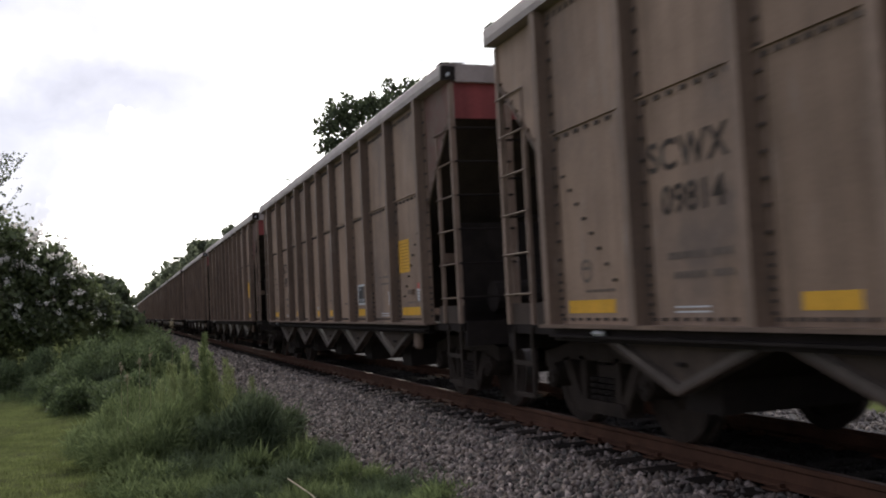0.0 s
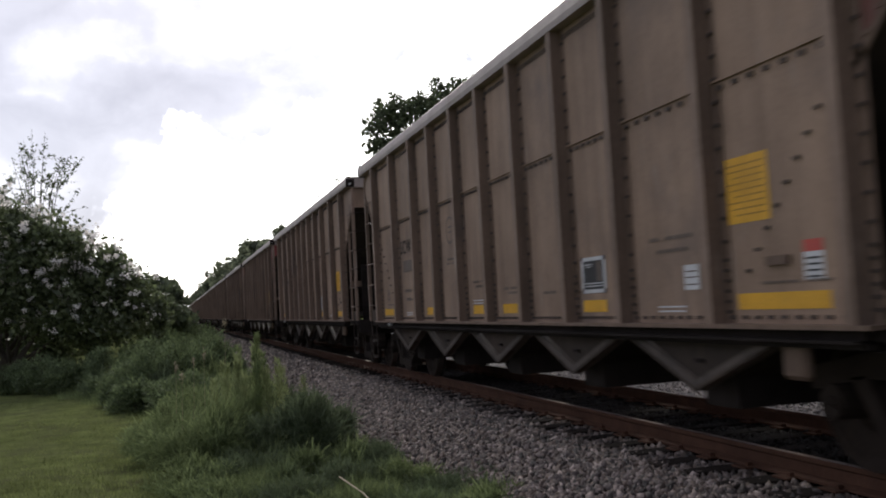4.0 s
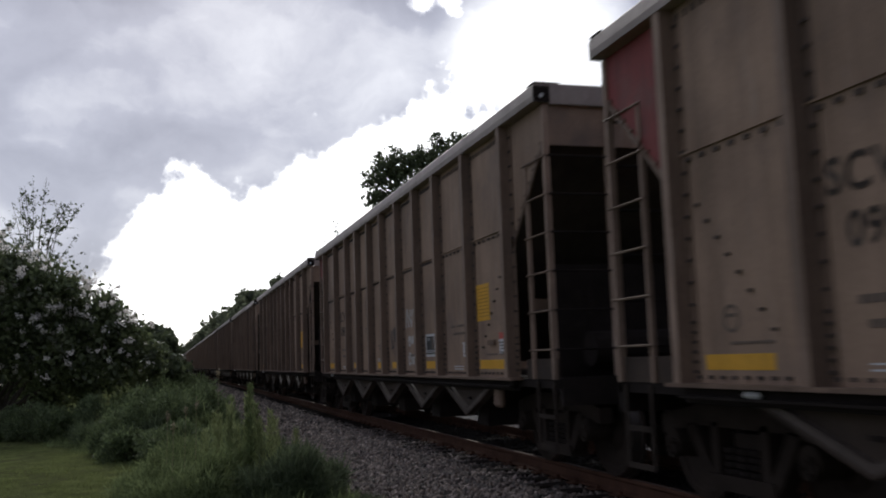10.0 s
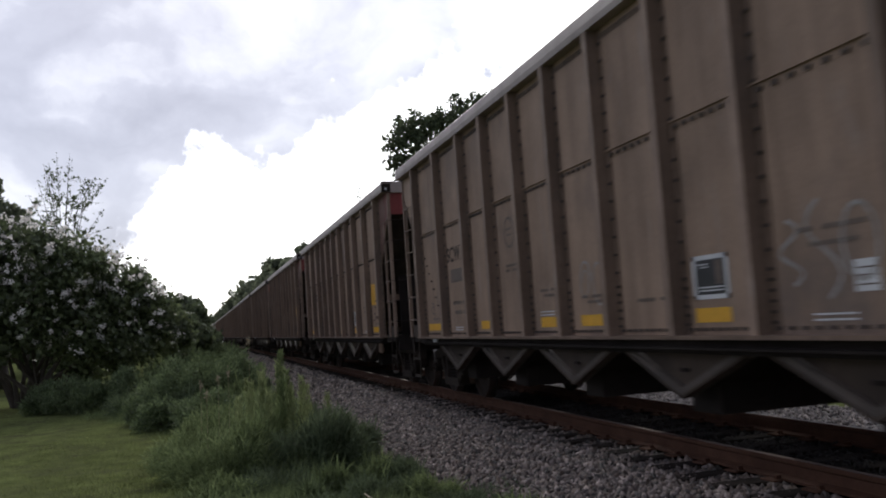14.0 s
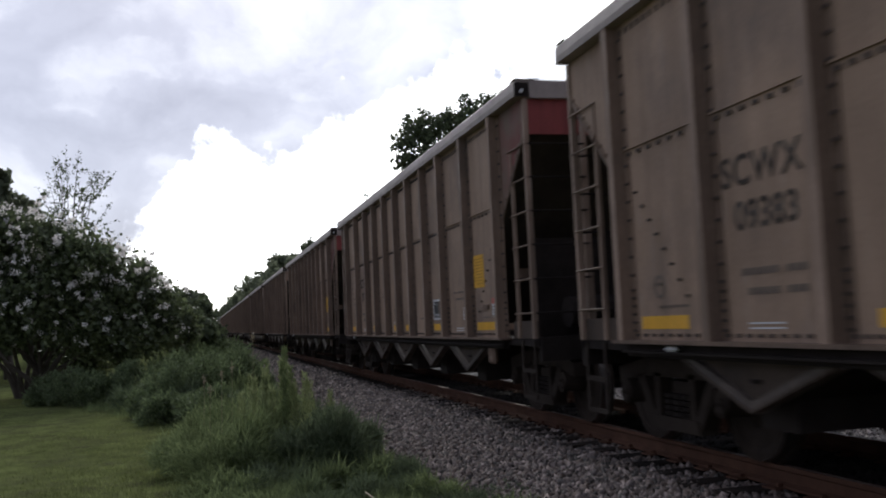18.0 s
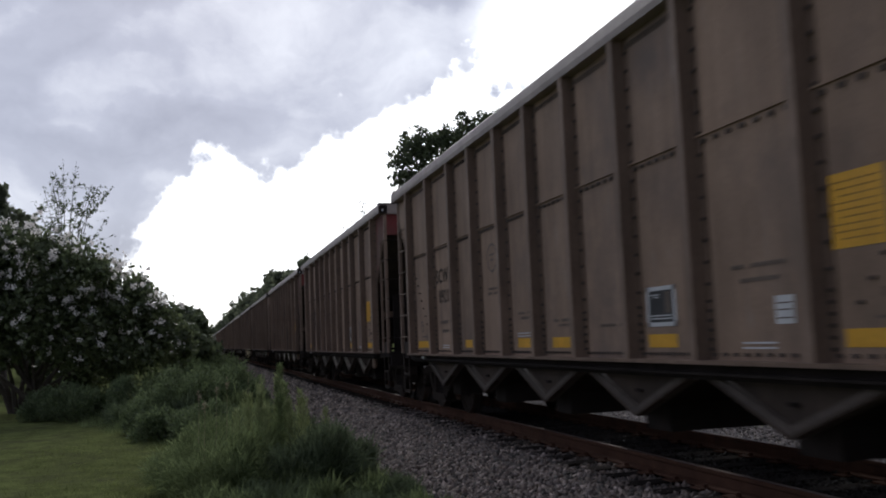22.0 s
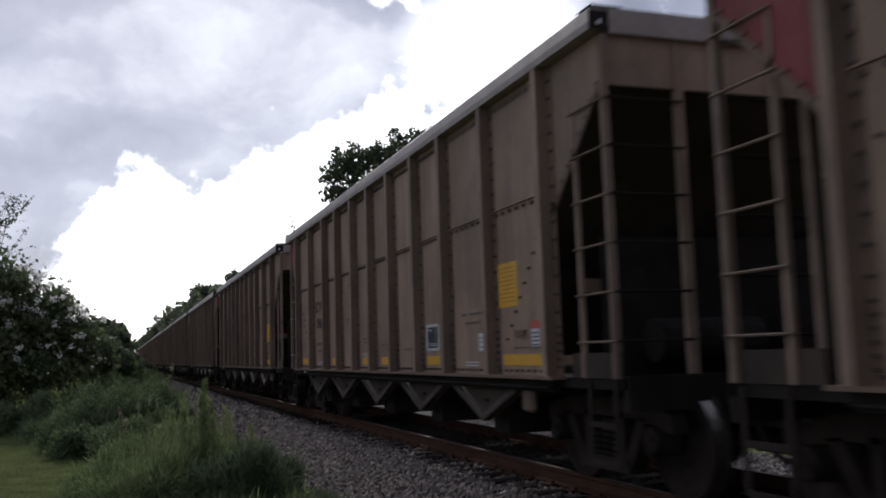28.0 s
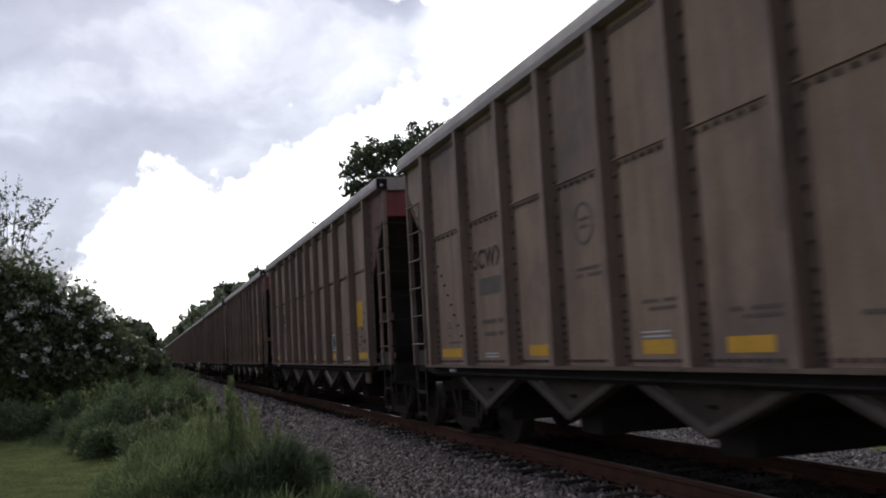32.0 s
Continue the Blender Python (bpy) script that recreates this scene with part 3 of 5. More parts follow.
            bm = prism(bmesh.new(), [(f(-1.10), 3.98), (f(-0.02), 3.98), (f(-0.02), 2.52), (f(-1.10), 3.60)], "x", s * 1.486, s * 1.498)
            add_part("side_wing", bm, DUSTYRED if red and end == 0 else face)
            bm = bmesh.new()
            for k in range(9):
                z, u = 2.62 + 0.117 * k, -0.08 - 0.118 * k
                lo, hi = sorted((f(u - 0.018), f(u + 0.018)))
                box(bm, s * 1.498, s * 1.522, lo, hi, z, z + 0.028)
            beam(bm, (s * 1.50, f(0.02), 2.50), (s * 1.50, f(-1.10), 3.60), 0.05, 0.02)
            add_part("wing_edge", bm, RIB)
            # corner post and inner stile of the ladder, rungs, foot plate, stirrup
            # posts and stile in the lit copy, painted lighter against the dark end
            beam_post = beam(bmesh.new(), (s * 1.49, f(-1.10), 1.12), (s * 1.49, f(-1.10), 3.96), 0.062, 0.06)
            add_part("corner_post", beam_post, RIBFACE)
            bm = beam(bmesh.new(), (s * 1.49, f(-0.55), 1.12), (s * 1.49, f(-0.55), 3.40), 0.045, 0.04)
            add_part("ladder_stile", bm, RIBFACE)
            bm = bmesh.new()
            for k in range(6):
                z = 1.42 + 0.40 * k
                tube(bm, (s * 1.52, f(-0.50), z), (s * 1.52, f(-1.14), z), 0.011, n=6)
                if s < 0:
                    add_part("rung", bm, RIB)
                    bm = bmesh.new()
            if s < 0:
                bm.free()
            else:
                add_part("far_ladder", bm, GRIME_SHADE)["kind"] = "stuff"
            lo, hi = sorted((f(-1.14), f(-0.30)))
            add_part("foot_plate", boxed(s * 1.455, s * 1.48, lo, hi, 1.12, 1.33), HOPPER)
            bm = bmesh.new()
            for u in (-1.05, -0.62):
                beam(bm, (s * 1.49, f(u), 1.10), (s * 1.49, f(u), 0.42), 0.045, 0.016)
            for z in (0.43, 0.74):
                beam(bm, (s * 1.49, f(-1.05), z), (s * 1.49, f(-0.62), z), 0.045, 0.02)
            add_part("stirrup", bm, STEEL)
        for cx in (-0.77, 0.77):
            lo, hi = sorted((f(-1.12), f(-1.05)))
            add_part("end_post", boxed(cx - 0.04, cx + 0.04, lo, hi, 1.12, 3.95), RIBFACE)
        bm = bmesh.new()
        for k in range(6):
            z = 1.42 + 0.40 * k
            tube(bm, (-1.49, f(-1.14), z), (-0.77, f(-1.14), z), 0.012, n=6)
            tube(bm, (0.77, f(-1.14), z), (1.49, f(-1.14), z), 0.012, n=6)
        add_part("end_ladder", bm, GRIME_SHADE)["kind"] = "stuff"
        # platform, bulkhead and end sill carry the gap's shade in their colour
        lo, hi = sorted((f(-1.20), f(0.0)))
        add_part("platform", boxed(-1.47, 1.47, lo, hi, 1.03, 1.115), GRIME_SHADE)
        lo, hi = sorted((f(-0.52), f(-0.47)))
        add_part("bulkhead", boxed(-1.25, 1.25, lo, hi, 1.115, 2.35), GRIME_SHADE)
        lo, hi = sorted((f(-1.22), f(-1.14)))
        add_part("end_sill", boxed(-1.47, 1.47, lo, hi, 0.86, 1.14), GRIME_SHADE)
        if end == 0:
            bm = tube(bmesh.new(), (-0.95, f(-0.78), 1.42), (0.1, f(-0.78), 1.42), 0.19, n=14)
            add_part("air_reservoir", bm, GRIME_SHADE)
            add_part("brake_valve", boxed(0.35, 0.75, *sorted((f(-0.95), f(-0.65))), 1.2, 1.6), STEEL)
            add_part("grip_plate", boxed(-1.455, -1.0, *sorted((f(-0.46), f(-0.44))), 1.86, 1.98), RIB)
        # draft gear and coupler
        bm = boxed(-0.2, 0.2, *sorted((f(-1.5), f(-1.0))), 0.68, 1.0)
        box(bm, -0.10, 0.10, *sorted((f(-1.72), f(-1.4))), 0.78, 0.95)
        box(bm, -0.17, 0.15, *sorted((f(-1.94), f(-1.68))), 0.72, 1.0)
        add_part("coupler", bm, STEEL)
        bm = bmesh.new()
        pts = [(-0.35, f(-1.25), 0.78), (-0.37, f(-1.45), 0.55), (-0.37, f(-1.65), 0.45), (-0.37, f(-1.80), 0.50)]
        for a, b in zip(pts, pts[1:]):
            tube(bm, a, b, 0.022, n=6)
        add_part("air_hose", bm, GRIME_SHADE)
        # truck
        tc = f(-0.07)
        truck = add_part("truck_bolster", boxed(-1.0, 1.0, tc - 0.17, tc + 0.17, 0.50, 0.72), STEEL)
        for s in (-1, 1):
            bm = bmesh.new()
            x0, x1 = sorted((s * 0.93, s * 1.08))
            prism(bm, [(tc - 1.12, 0.56), (tc - 1.12, 0.72), (tc - 0.55, 0.83), (tc + 0.55, 0.83), (tc + 1.12, 0.72), (tc + 1.12, 0.56), (tc + 0.62, 0.66), (tc - 0.62, 0.66)], "x", x0, x1)
            for e in (-1, 1):
                prism(bm, [(tc + e * 0.74, 0.66), (tc + e * 0.60, 0.68), (tc + e * 0.30, 0.20), (tc + e * 0.44, 0.20)][::e], "x", x0, x1)
                prism(bm, [(tc + e * 0.27, 0.70), (tc + e * 0.37, 0.70), (tc + e * 0.37, 0.28), (tc + e * 0.27, 0.28)][::e], "x", x0, x1)
                tube(bm, (s * 0.90, tc + e * 0.875, 0.50), (s * 1.13, tc + e * 0.875, 0.50), 0.135, 0.115, n=14)
            prism(bm, [(tc - 0.46, 0.18), (tc + 0.46, 0.18), (tc + 0.42, 0.30), (tc - 0.42, 0.30)], "x", x0 - 0.02, x1 + 0.02)
            bmesh.ops.translate(bm, verts=bm.verts[:], vec=(0, 0, RAIL_Z))
            add_part("side_frame", bm, STEEL, "cast steel truck side frame", truck)
            bm = bmesh.new()
            for e in (-0.16, 0.0, 0.16):
                for k in range(4):
                    z = RAIL_Z + 0.31 + 0.055 * k
                    tube(bm, (s * 1.02, tc + e, z), (s * 1.02, tc + e, z + 0.035), 0.068, n=8)
            add_part("spring_nest", bm, GRIME_SHADE, "", truck)["kind"] = "stuff"
    add_part("center_sill", boxed(-0.19, 0.19, -1.0 - HALF, LOWER + 1.0 - HALF, 0.72, 1.02), GRIME_SHADE)
    # markings on the side
    mark = lambda name, u0, u1, z0, z1, mat, label, x=-1.5035: add_part(name, boxed(x, x + 0.003, u0 - HALF, u1 - HALF, z0 - 0.03, z1 - 0.03), mat, label)
    for u0, u1 in ((0.27, 1.21), (3.23, 3.72), (5.45, 5.95), (6.61, 7.08), (8.90, 9.36), (11.51, 12.31)):
        mark("reflector_strip", u0, u1, 1.255, 1.365, YELLOW, "yellow reflective strip")
    sign = mark("instruction_panel", 0.79, 1.32, 1.845, 2.30, YELLOW, "yellow instruction panel with unreadable lines")
    bm = bmesh.new()
    for k in range(9):
        box(bm, -1.505, -1.5034, 0.83 - HALF, (1.22 + 0.05 * ((k * 7) % 3 - 1)) - HALF, 1.865 + 0.043 * k, 1.875 + 0.043 * k)
    add_part("fine_print", bm, PALEINK, "rows of tiny faint lettering", sign)["kind"] = "stuff"
    frame_bm = bmesh.new()
    for u0, u1, z0, z1 in ((3.22, 3.72, 1.43, 1.465), (3.22, 3.72, 1.73, 1.765), (3.22, 3.262, 1.43, 1.765), (3.678, 3.72, 1.43, 1.765), (3.30, 3.64, 1.49, 1.50), (3.30, 3.64, 1.515, 1.525), (3.50, 3.65, 1.69, 1.70), (3.50, 3.60, 1.67, 1.678)):
        box(frame_bm, -1.506, -1.5034, u0 - HALF, u1 - HALF, z0 - 0.03, z1 - 0.03)
    box_mark = mark("stencil_box", 3.22, 3.72, 1.43, 1.765, DECAL, "black service record box with white border")
    add_part("white_border", frame_bm, WHITE, "white border and lines", box_mark)
    add_part("grey_column", boxed(-1.505, -1.5034, 3.30 - HALF, 3.40 - HALF, 1.51, 1.69), FAINT, "", box_mark)
    mark("white_label", 1.69, 1.89, 1.41, 1.60, WHITE, "small white label")
    bm = bmesh.new()
    for z in (1.415, 1.47, 1.515):
        box(bm, -1.5055, -1.5034, 1.71 - HALF, 1.87 - HALF, z, z + 0.010)
    add_part("label_print", bm, FAINT)
    mark("warning_label", 0.31, 0.49, 1.43, 1.605, WHITE, "white warning label with red head")
    mark("warning_head", 0.31, 0.49, 1.605, 1.68, REDLAB, "red head of the warning label")
    bm = bmesh.new()
    for k in range(4):
        box(bm, -1.5055, -1.5034, 0.33 - HALF, 0.47 - HALF, 1.415 + 0.038 * k, 1.428 + 0.038 * k)
    add_part("label_print", bm, DECAL)
    add_part("placard_holder", boxed(-1.53, -1.50, 0.62 - HALF, 0.84 - HALF, 1.51, 1.57), RIB)
    bm = bmesh.new()
    for u0, u1, z in ((1.90, 2.30, 1.215), (1.90, 2.30, 1.25), (10.25, 10.66, 1.22), (10.25, 10.66, 1.255), (6.66, 7.07, 1.355), (6.66, 7.07, 1.39)):
        box(bm, -1.506, -1.503, u0 - HALF, u1 - HALF, z, z + 0.012)
    add_part("white_dash", bm, WHITE, "short white stencil lines")["kind"] = "stuff"
    bm = bmesh.new()
    for u0, u1, z, h in ((9.98, 10.73, 1.60, 0.05), (9.98, 10.66, 1.46, 0.05), (7.55, 8.25, 1.98, 0.03), (7.55, 8.2, 1.92, 0.03), (5.3, 5.9, 1.50, 0.03), (5.3, 5.85, 1.45, 0.025), (6.4, 7.05, 1.62, 0.03), (6.4, 6.95, 1.56, 0.03),
                        (4.2, 4.7, 1.42, 0.03), (1.75, 2.4, 1.78, 0.03), (1.75, 2.3, 1.68, 0.03), (11.42, 12.0, 1.40, 0.02), (0.25, 0.95, 1.39, 0.018)):
        n = max(3, int((u1 - u0) / 0.075))
        for k in range(n):
            if (k * 5 + int(z * 100)) % 7:
                box(bm, -1.5055, -1.503, u0 + (u1 - u0) * k / n - HALF, u0 + (u1 - u0) * (k + 0.78) / n - HALF, z, z + h)
    add_part("small_stencil", bm, FAINT, "faded small stencil lines")["kind"] = "stuff"
    # round emblem and small emblem
    for cu, cz, r0, r1, bars in ((7.97, 2.40, 0.165, 0.195, ((0.03, 0.2), (-0.04, 0.16))), (11.96, 1.58, 0.075, 0.10, ((0.01, 0.10),))):
        bm = bmesh.new()
        ring = []
        for k in range(24):
            a = 2 * math.pi * k / 24
            ring.append([bm.verts.new((-1.5045, cu - HALF + r * math.cos(a), cz + r * math.sin(a))) for r in (r0, r1)])
        for a, b in zip(ring, ring[1:] + ring[:1]):
            bm.faces.new((a[0], b[0], b[1], a[1]))
        for dz, w in bars:
            box(bm, -1.506, -1.504, cu - w / 2 - HALF, cu + w / 2 - HALF, cz + dz, cz + dz + 0.024)
        add_part("emblem", bm, FAINT, "faded round emblem")
    # a shiny fitting near the trailing corner, its shine painted as white
    bm = boxed(-1.60, -1.545, 11.59 - HALF, 11.77 - HALF, 1.04, 1.085)
    bmesh.ops.bevel(bm, geom=bm.edges[:], offset=0.02, segments=1, affect="EDGES")
    add_part("sill_fitting", bm, WHITE, "small shiny fitting under the sill, its shine painted white")
    # wheelsets
    prof = [(0.70, 0.10), (0.72, 0.20), (0.742, 0.36), (0.69, 0.385), (0.686, 0.485), (0.715, 0.487), (0.725, 0.460), (0.83, 0.454), (0.832, 0.39), (0.80, 0.355), (0.80, 0.19), (0.86, 0.12), (0.86, 0.085)]
    bm = bmesh.new()
    lathe(bm, prof)
    lathe(bm, [(-a, b) for a, b in prof][::-1])
    tube(bm, (-1.1, 0, 0), (1.1, 0, 0), 0.08, n=12)
    for s in (-1, 1):
        tube(bm, (s * 1.1, 0, 0), (s * 1.15, 0, 0), 0.085, n=12)
        for k in range(3):
            a = 2 * math.pi * k / 3
            tube(bm, (s * 1.15, 0.05 * math.cos(a), 0.05 * math.sin(a)), (s * 1.17, 0.05 * math.cos(a), 0.05 * math.sin(a)), 0.016, n=6)
    me = None
    for u in (-0.945, 0.805, LOWER - 0.805, LOWER + 0.945):
        ob = part("wheelset", bm if me is None else me, STEEL, car)
        if me is None:
            me = ob.data
            me.materials.append(BRIGHT)
            for p in me.polygons:
                r = math.hypot(p.center.y, p.center.z)
                if r > 0.452 and 0.722 < abs(p.center.x) < 0.831:
                    p.material_index = 1
        ob.location = (0, u - HALF, 0.457 + RAIL_Z)
    return car


def lettering(car, text, size, u, z, mat=None):
    """Block letters on the side sheet, their left edge at u from the front corner."""
    c = bpy.data.curves.new("lettering", "FONT")
    c.body, c.size, c.extrude, c.offset = text, size, 0.0008, 0.006
    c.materials.append(mat or STENCIL)
    ob = new("lettering", c)
    ob.parent = car
    ob.matrix_basis = Matrix(((0, 0, -1, -1.5045), (-1, 0, 0, u - HALF), (0, 1, 0, z), (0, 0, 0, 1)))
    ob["label"] = "worn black stencilled lettering"
    return ob


def graffiti(car, seed, u0, u1, z0, z1, mat, strokes, width=0.03):
    """Sprayed scrawl: a row of rounded loops, bows and zigzags drawn as ribbons, none of them a letter."""
    rng = random.Random(seed)
    shapes = (lambda f: (0.5 + 0.42 * math.cos(6.6 * f), 0.5 + 0.46 * math.sin(6.6 * f)),
              lambda f: (0.5 - 0.38 * math.sin(6.28 * f), 1.0 - f),
              lambda f: (0.08 + 0.84 * f, 0.05 + 0.9 * abs(math.sin(3.14 * f)) ** 0.6),
              lambda f: (0.08 + 0.84 * f, 0.15 + 0.7 * abs(2 * ((2 * f) % 1) - 1)),
              lambda f: (0.5 + 0.3 * math.sin(9.4 * f), 0.05 + 0.9 * f),
              lambda f: (0.5 + 0.40 * (1 - 0.6 * f) * math.cos(9.5 * f), 0.5 + 0.44 * (1 - 0.6 * f) * math.sin(9.5 * f)))
    bm = bmesh.new()
    step = (u1 - u0) / strokes
    last = None
    for k in range(strokes):
        which = rng.choice([i for i in range(len(shapes)) if i != last])
        last = which
        tall, wide, lean, n = rng.uniform(0.75, 1.0), rng.uniform(0.9, 1.25), rng.uniform(-0.12, 0.12), 18
        foot = rng.uniform(0, 1 - tall)
        pts = []
        for j in range(n + 1):
            a, b = shapes[which](j / n)
            pts.append((u1 - (k + 0.5 + (a - 0.5) * wide + lean * (b - 0.5)) * step - HALF, z0 + (z1 - z0) * (foot + tall * b)))
        depth = -1.504 - 0.0006 * (k % 5)
        ways = []
        for j in range(n + 1):
            d = Vector(pts[min(n, j + 1)]) - Vector(pts[max(0, j - 1)])
            d = d.normalized() if d.length > 1e-6 else Vector((1, 0))
            ways.append(Vector((-d.y, d.x)) * width * rng.uniform(0.8, 1.0) / 2)
        rows = [(bm.verts.new((depth - 0.00005 * j, p[0] - w.x, p[1] - w.y)), bm.verts.new((depth - 0.00005 * j, p[0] + w.x, p[1] + w.y))) for j, (p, w) in enumerate(zip(pts, ways))]
        for p, q in zip(rows, rows[1:]):
            bm.faces.new((p[0], q[0], q[1], p[1]))
    part("graffiti", bm, mat, car, "sprayed graffiti scrawl")["kind"] = "stuff"


def make_far_car(red_front):
    """A car of the train's tail, which never comes close: the same shapes in fewer parts."""
    car = new("coal_hopper_car")
    outline = [(0.0, 1.13), (LOWER, 1.13), (LOWER, 2.52), (LOWER + 1.1, 3.46), (LOWER + 1.1, 3.98), (-1.1, 3.98), (-1.1, 3.46), (0.0, 2.52)]
    for s in (-1, 1):
        part("side_panel", prism(bmesh.new(), [(u - HALF, z) for u, z in outline], "x", s * 1.488, s * 1.50), PAINT, car)
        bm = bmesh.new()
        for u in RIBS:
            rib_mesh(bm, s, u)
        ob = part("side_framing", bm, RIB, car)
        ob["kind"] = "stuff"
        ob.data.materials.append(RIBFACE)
        bm = prism(bmesh.new(), [(s * 1.44, 3.99), (s * 1.62, 3.99), (s * 1.628, 4.05), (s * 1.615, 4.16), (s * 1.59, 4.185), (s * 1.44, 4.185)], "y", -1.14 - HALF, LOWER + 1.14 - HALF)
        part("top_chord", bm, CHORD, car)
        part("side_sill", boxed(s * 1.46, s * 1.62, -HALF, LOWER - HALF, 1.0, 1.13), GRIME_SHADE, car)
    bm = boxed(-1.38, 1.38, -HALF, LOWER - HALF, 0.95, 1.0)
    for u in HOPPERS:
        c = u - HALF
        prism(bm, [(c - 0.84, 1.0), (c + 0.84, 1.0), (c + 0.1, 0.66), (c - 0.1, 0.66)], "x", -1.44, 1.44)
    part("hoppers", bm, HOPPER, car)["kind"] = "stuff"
    # box added to close the gaps between hoppers against far-side light
    part("door_gear", boxed(-0.75, 0.75, 0.95 - HALF, LOWER - 0.95 - HALF, 0.43, 0.95), GRIME_SHADE, car)
    part("center_sill", boxed(-0.19, 0.19, -1.8 - HALF, LOWER + 1.8 - HALF, 0.72, 0.94), GRIME_SHADE, car)
    for end in (0, 1):
        f = (lambda u: u - HALF) if end == 0 else (lambda u: LOWER - u - HALF)
        part("end_sheet", boxed(-1.48, 1.48, *sorted((f(-1.10), f(-1.085))), 3.30, 3.97), RED if (end == 0) == red_front else PAINT, car)
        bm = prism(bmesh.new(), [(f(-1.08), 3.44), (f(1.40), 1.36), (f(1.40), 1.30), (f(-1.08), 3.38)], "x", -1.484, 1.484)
        part("slope_sheet", bm, GRIME_SHADE, car)
        part("platform", boxed(-1.47, 1.47, *sorted((f(-1.20), f(0.0))), 1.03, 1.115), GRIME_SHADE, car)
        bm = bmesh.new()
        for x in (-1.49, 1.49):
            beam(bm, (x, f(-1.10), 1.12), (x, f(-1.10), 3.96), 0.075, 0.075)
            beam(bm, (x, f(-0.55), 1.12), (x, f(-0.55), 3.30), 0.06, 0.05)
        part("ladders", bm, RIB, car)
        bm = bmesh.new()
        for u in (-0.945, 0.805):
            for x in (-0.83, 0.69):
                tube(bm, (x, f(u), 0.457 + RAIL_Z), (x + 0.14, f(u), 0.457 + RAIL_Z), 0.457, n=16)
            box(bm, -1.08, -0.93, f(u) - 0.25, f(u) + 0.25, 0.4, 0.75)
        box(bm, -1.05, 1.05, *sorted((f(-0.9), f(0.76))), 0.45, 0.7)
        part("truck", bm, STEEL, car)
    return car


# which end is red: F the leading end, R the trailing end; numbers as far as they can be read
FULL = 44
TRAILING = {6, 9, 11, 12, 13, 14, 15, 23, 24, 28, 29, 30, 31, 32, 33}
NUMBERS = {0: "09814", 1: "0934", 2: "0954", 3: "09002", 7: "0982", 8: "0911", 9: "09152", 10: "09204", 11: "09565", 12: "09688", 13: "09467", 14: "0902", 15: "09605",
           20: "09383", 21: "0915", 22: "0910", 23: "0966", 24: "09325", 25: "09217", 26: "0953", 27: "0911", 30: "09220", 31: "09287", 32: "09631", 33: "09415", 34: "09040", 35: "09014"}
protos = {}
cars = []
for k in range(CARS):
    kind = (k not in TRAILING, k >= FULL)
    if kind not in protos:
        protos[kind] = (make_far_car if k >= FULL else make_car)(kind[0])
        car = protos[kind]
    else:
        car = copy_thing(protos[kind], Matrix())
    cars.append(car)
scwx = None
for k, car in enumerate(cars):
    clean = k == 24
    if k < FULL:
        if scwx is None:
            scwx = lettering(car, "SCWX", 0.31, 10.91, 2.25)
            scwx.data.space_character = 1.12
        else:
            ob = scwx.copy()
            scene.collection.objects.link(ob)
            ob.parent = car
        no = NUMBERS.get(k, "")
        if no:
            t = lettering(car, no, 0.29, 10.76, 1.93)
            t.data.space_character = 1.05
        if len(no) < 5:
            part("number_bar", boxed(-1.506, -1.504, 9.94 - HALF, (10.08 if no else 10.74) - HALF, 1.935, 2.13), FAINT, car, "worn number patch")
    if clean:
        for ob in car.children:
            if ob.name.startswith("side_panel"):
                ob.data = ob.data.copy()
                ob.data.materials.append(CLEAN)
                for p in ob.data.polygons:
                    if p.center.z < 2.8:
                        p.material_index = 1
            elif ob.name.startswith("hopper") and "bay" not in ob.name:
                ob.data = ob.data.copy()
                ob.data.materials[0] = CLEAN
    tagged(car, "washed pale grey coal hopper car with black lettering on the rails" if clean else
           "dusty brown-grey ribbed coal hopper car rolling on the rails", "hopper car", "cars of the coal train")
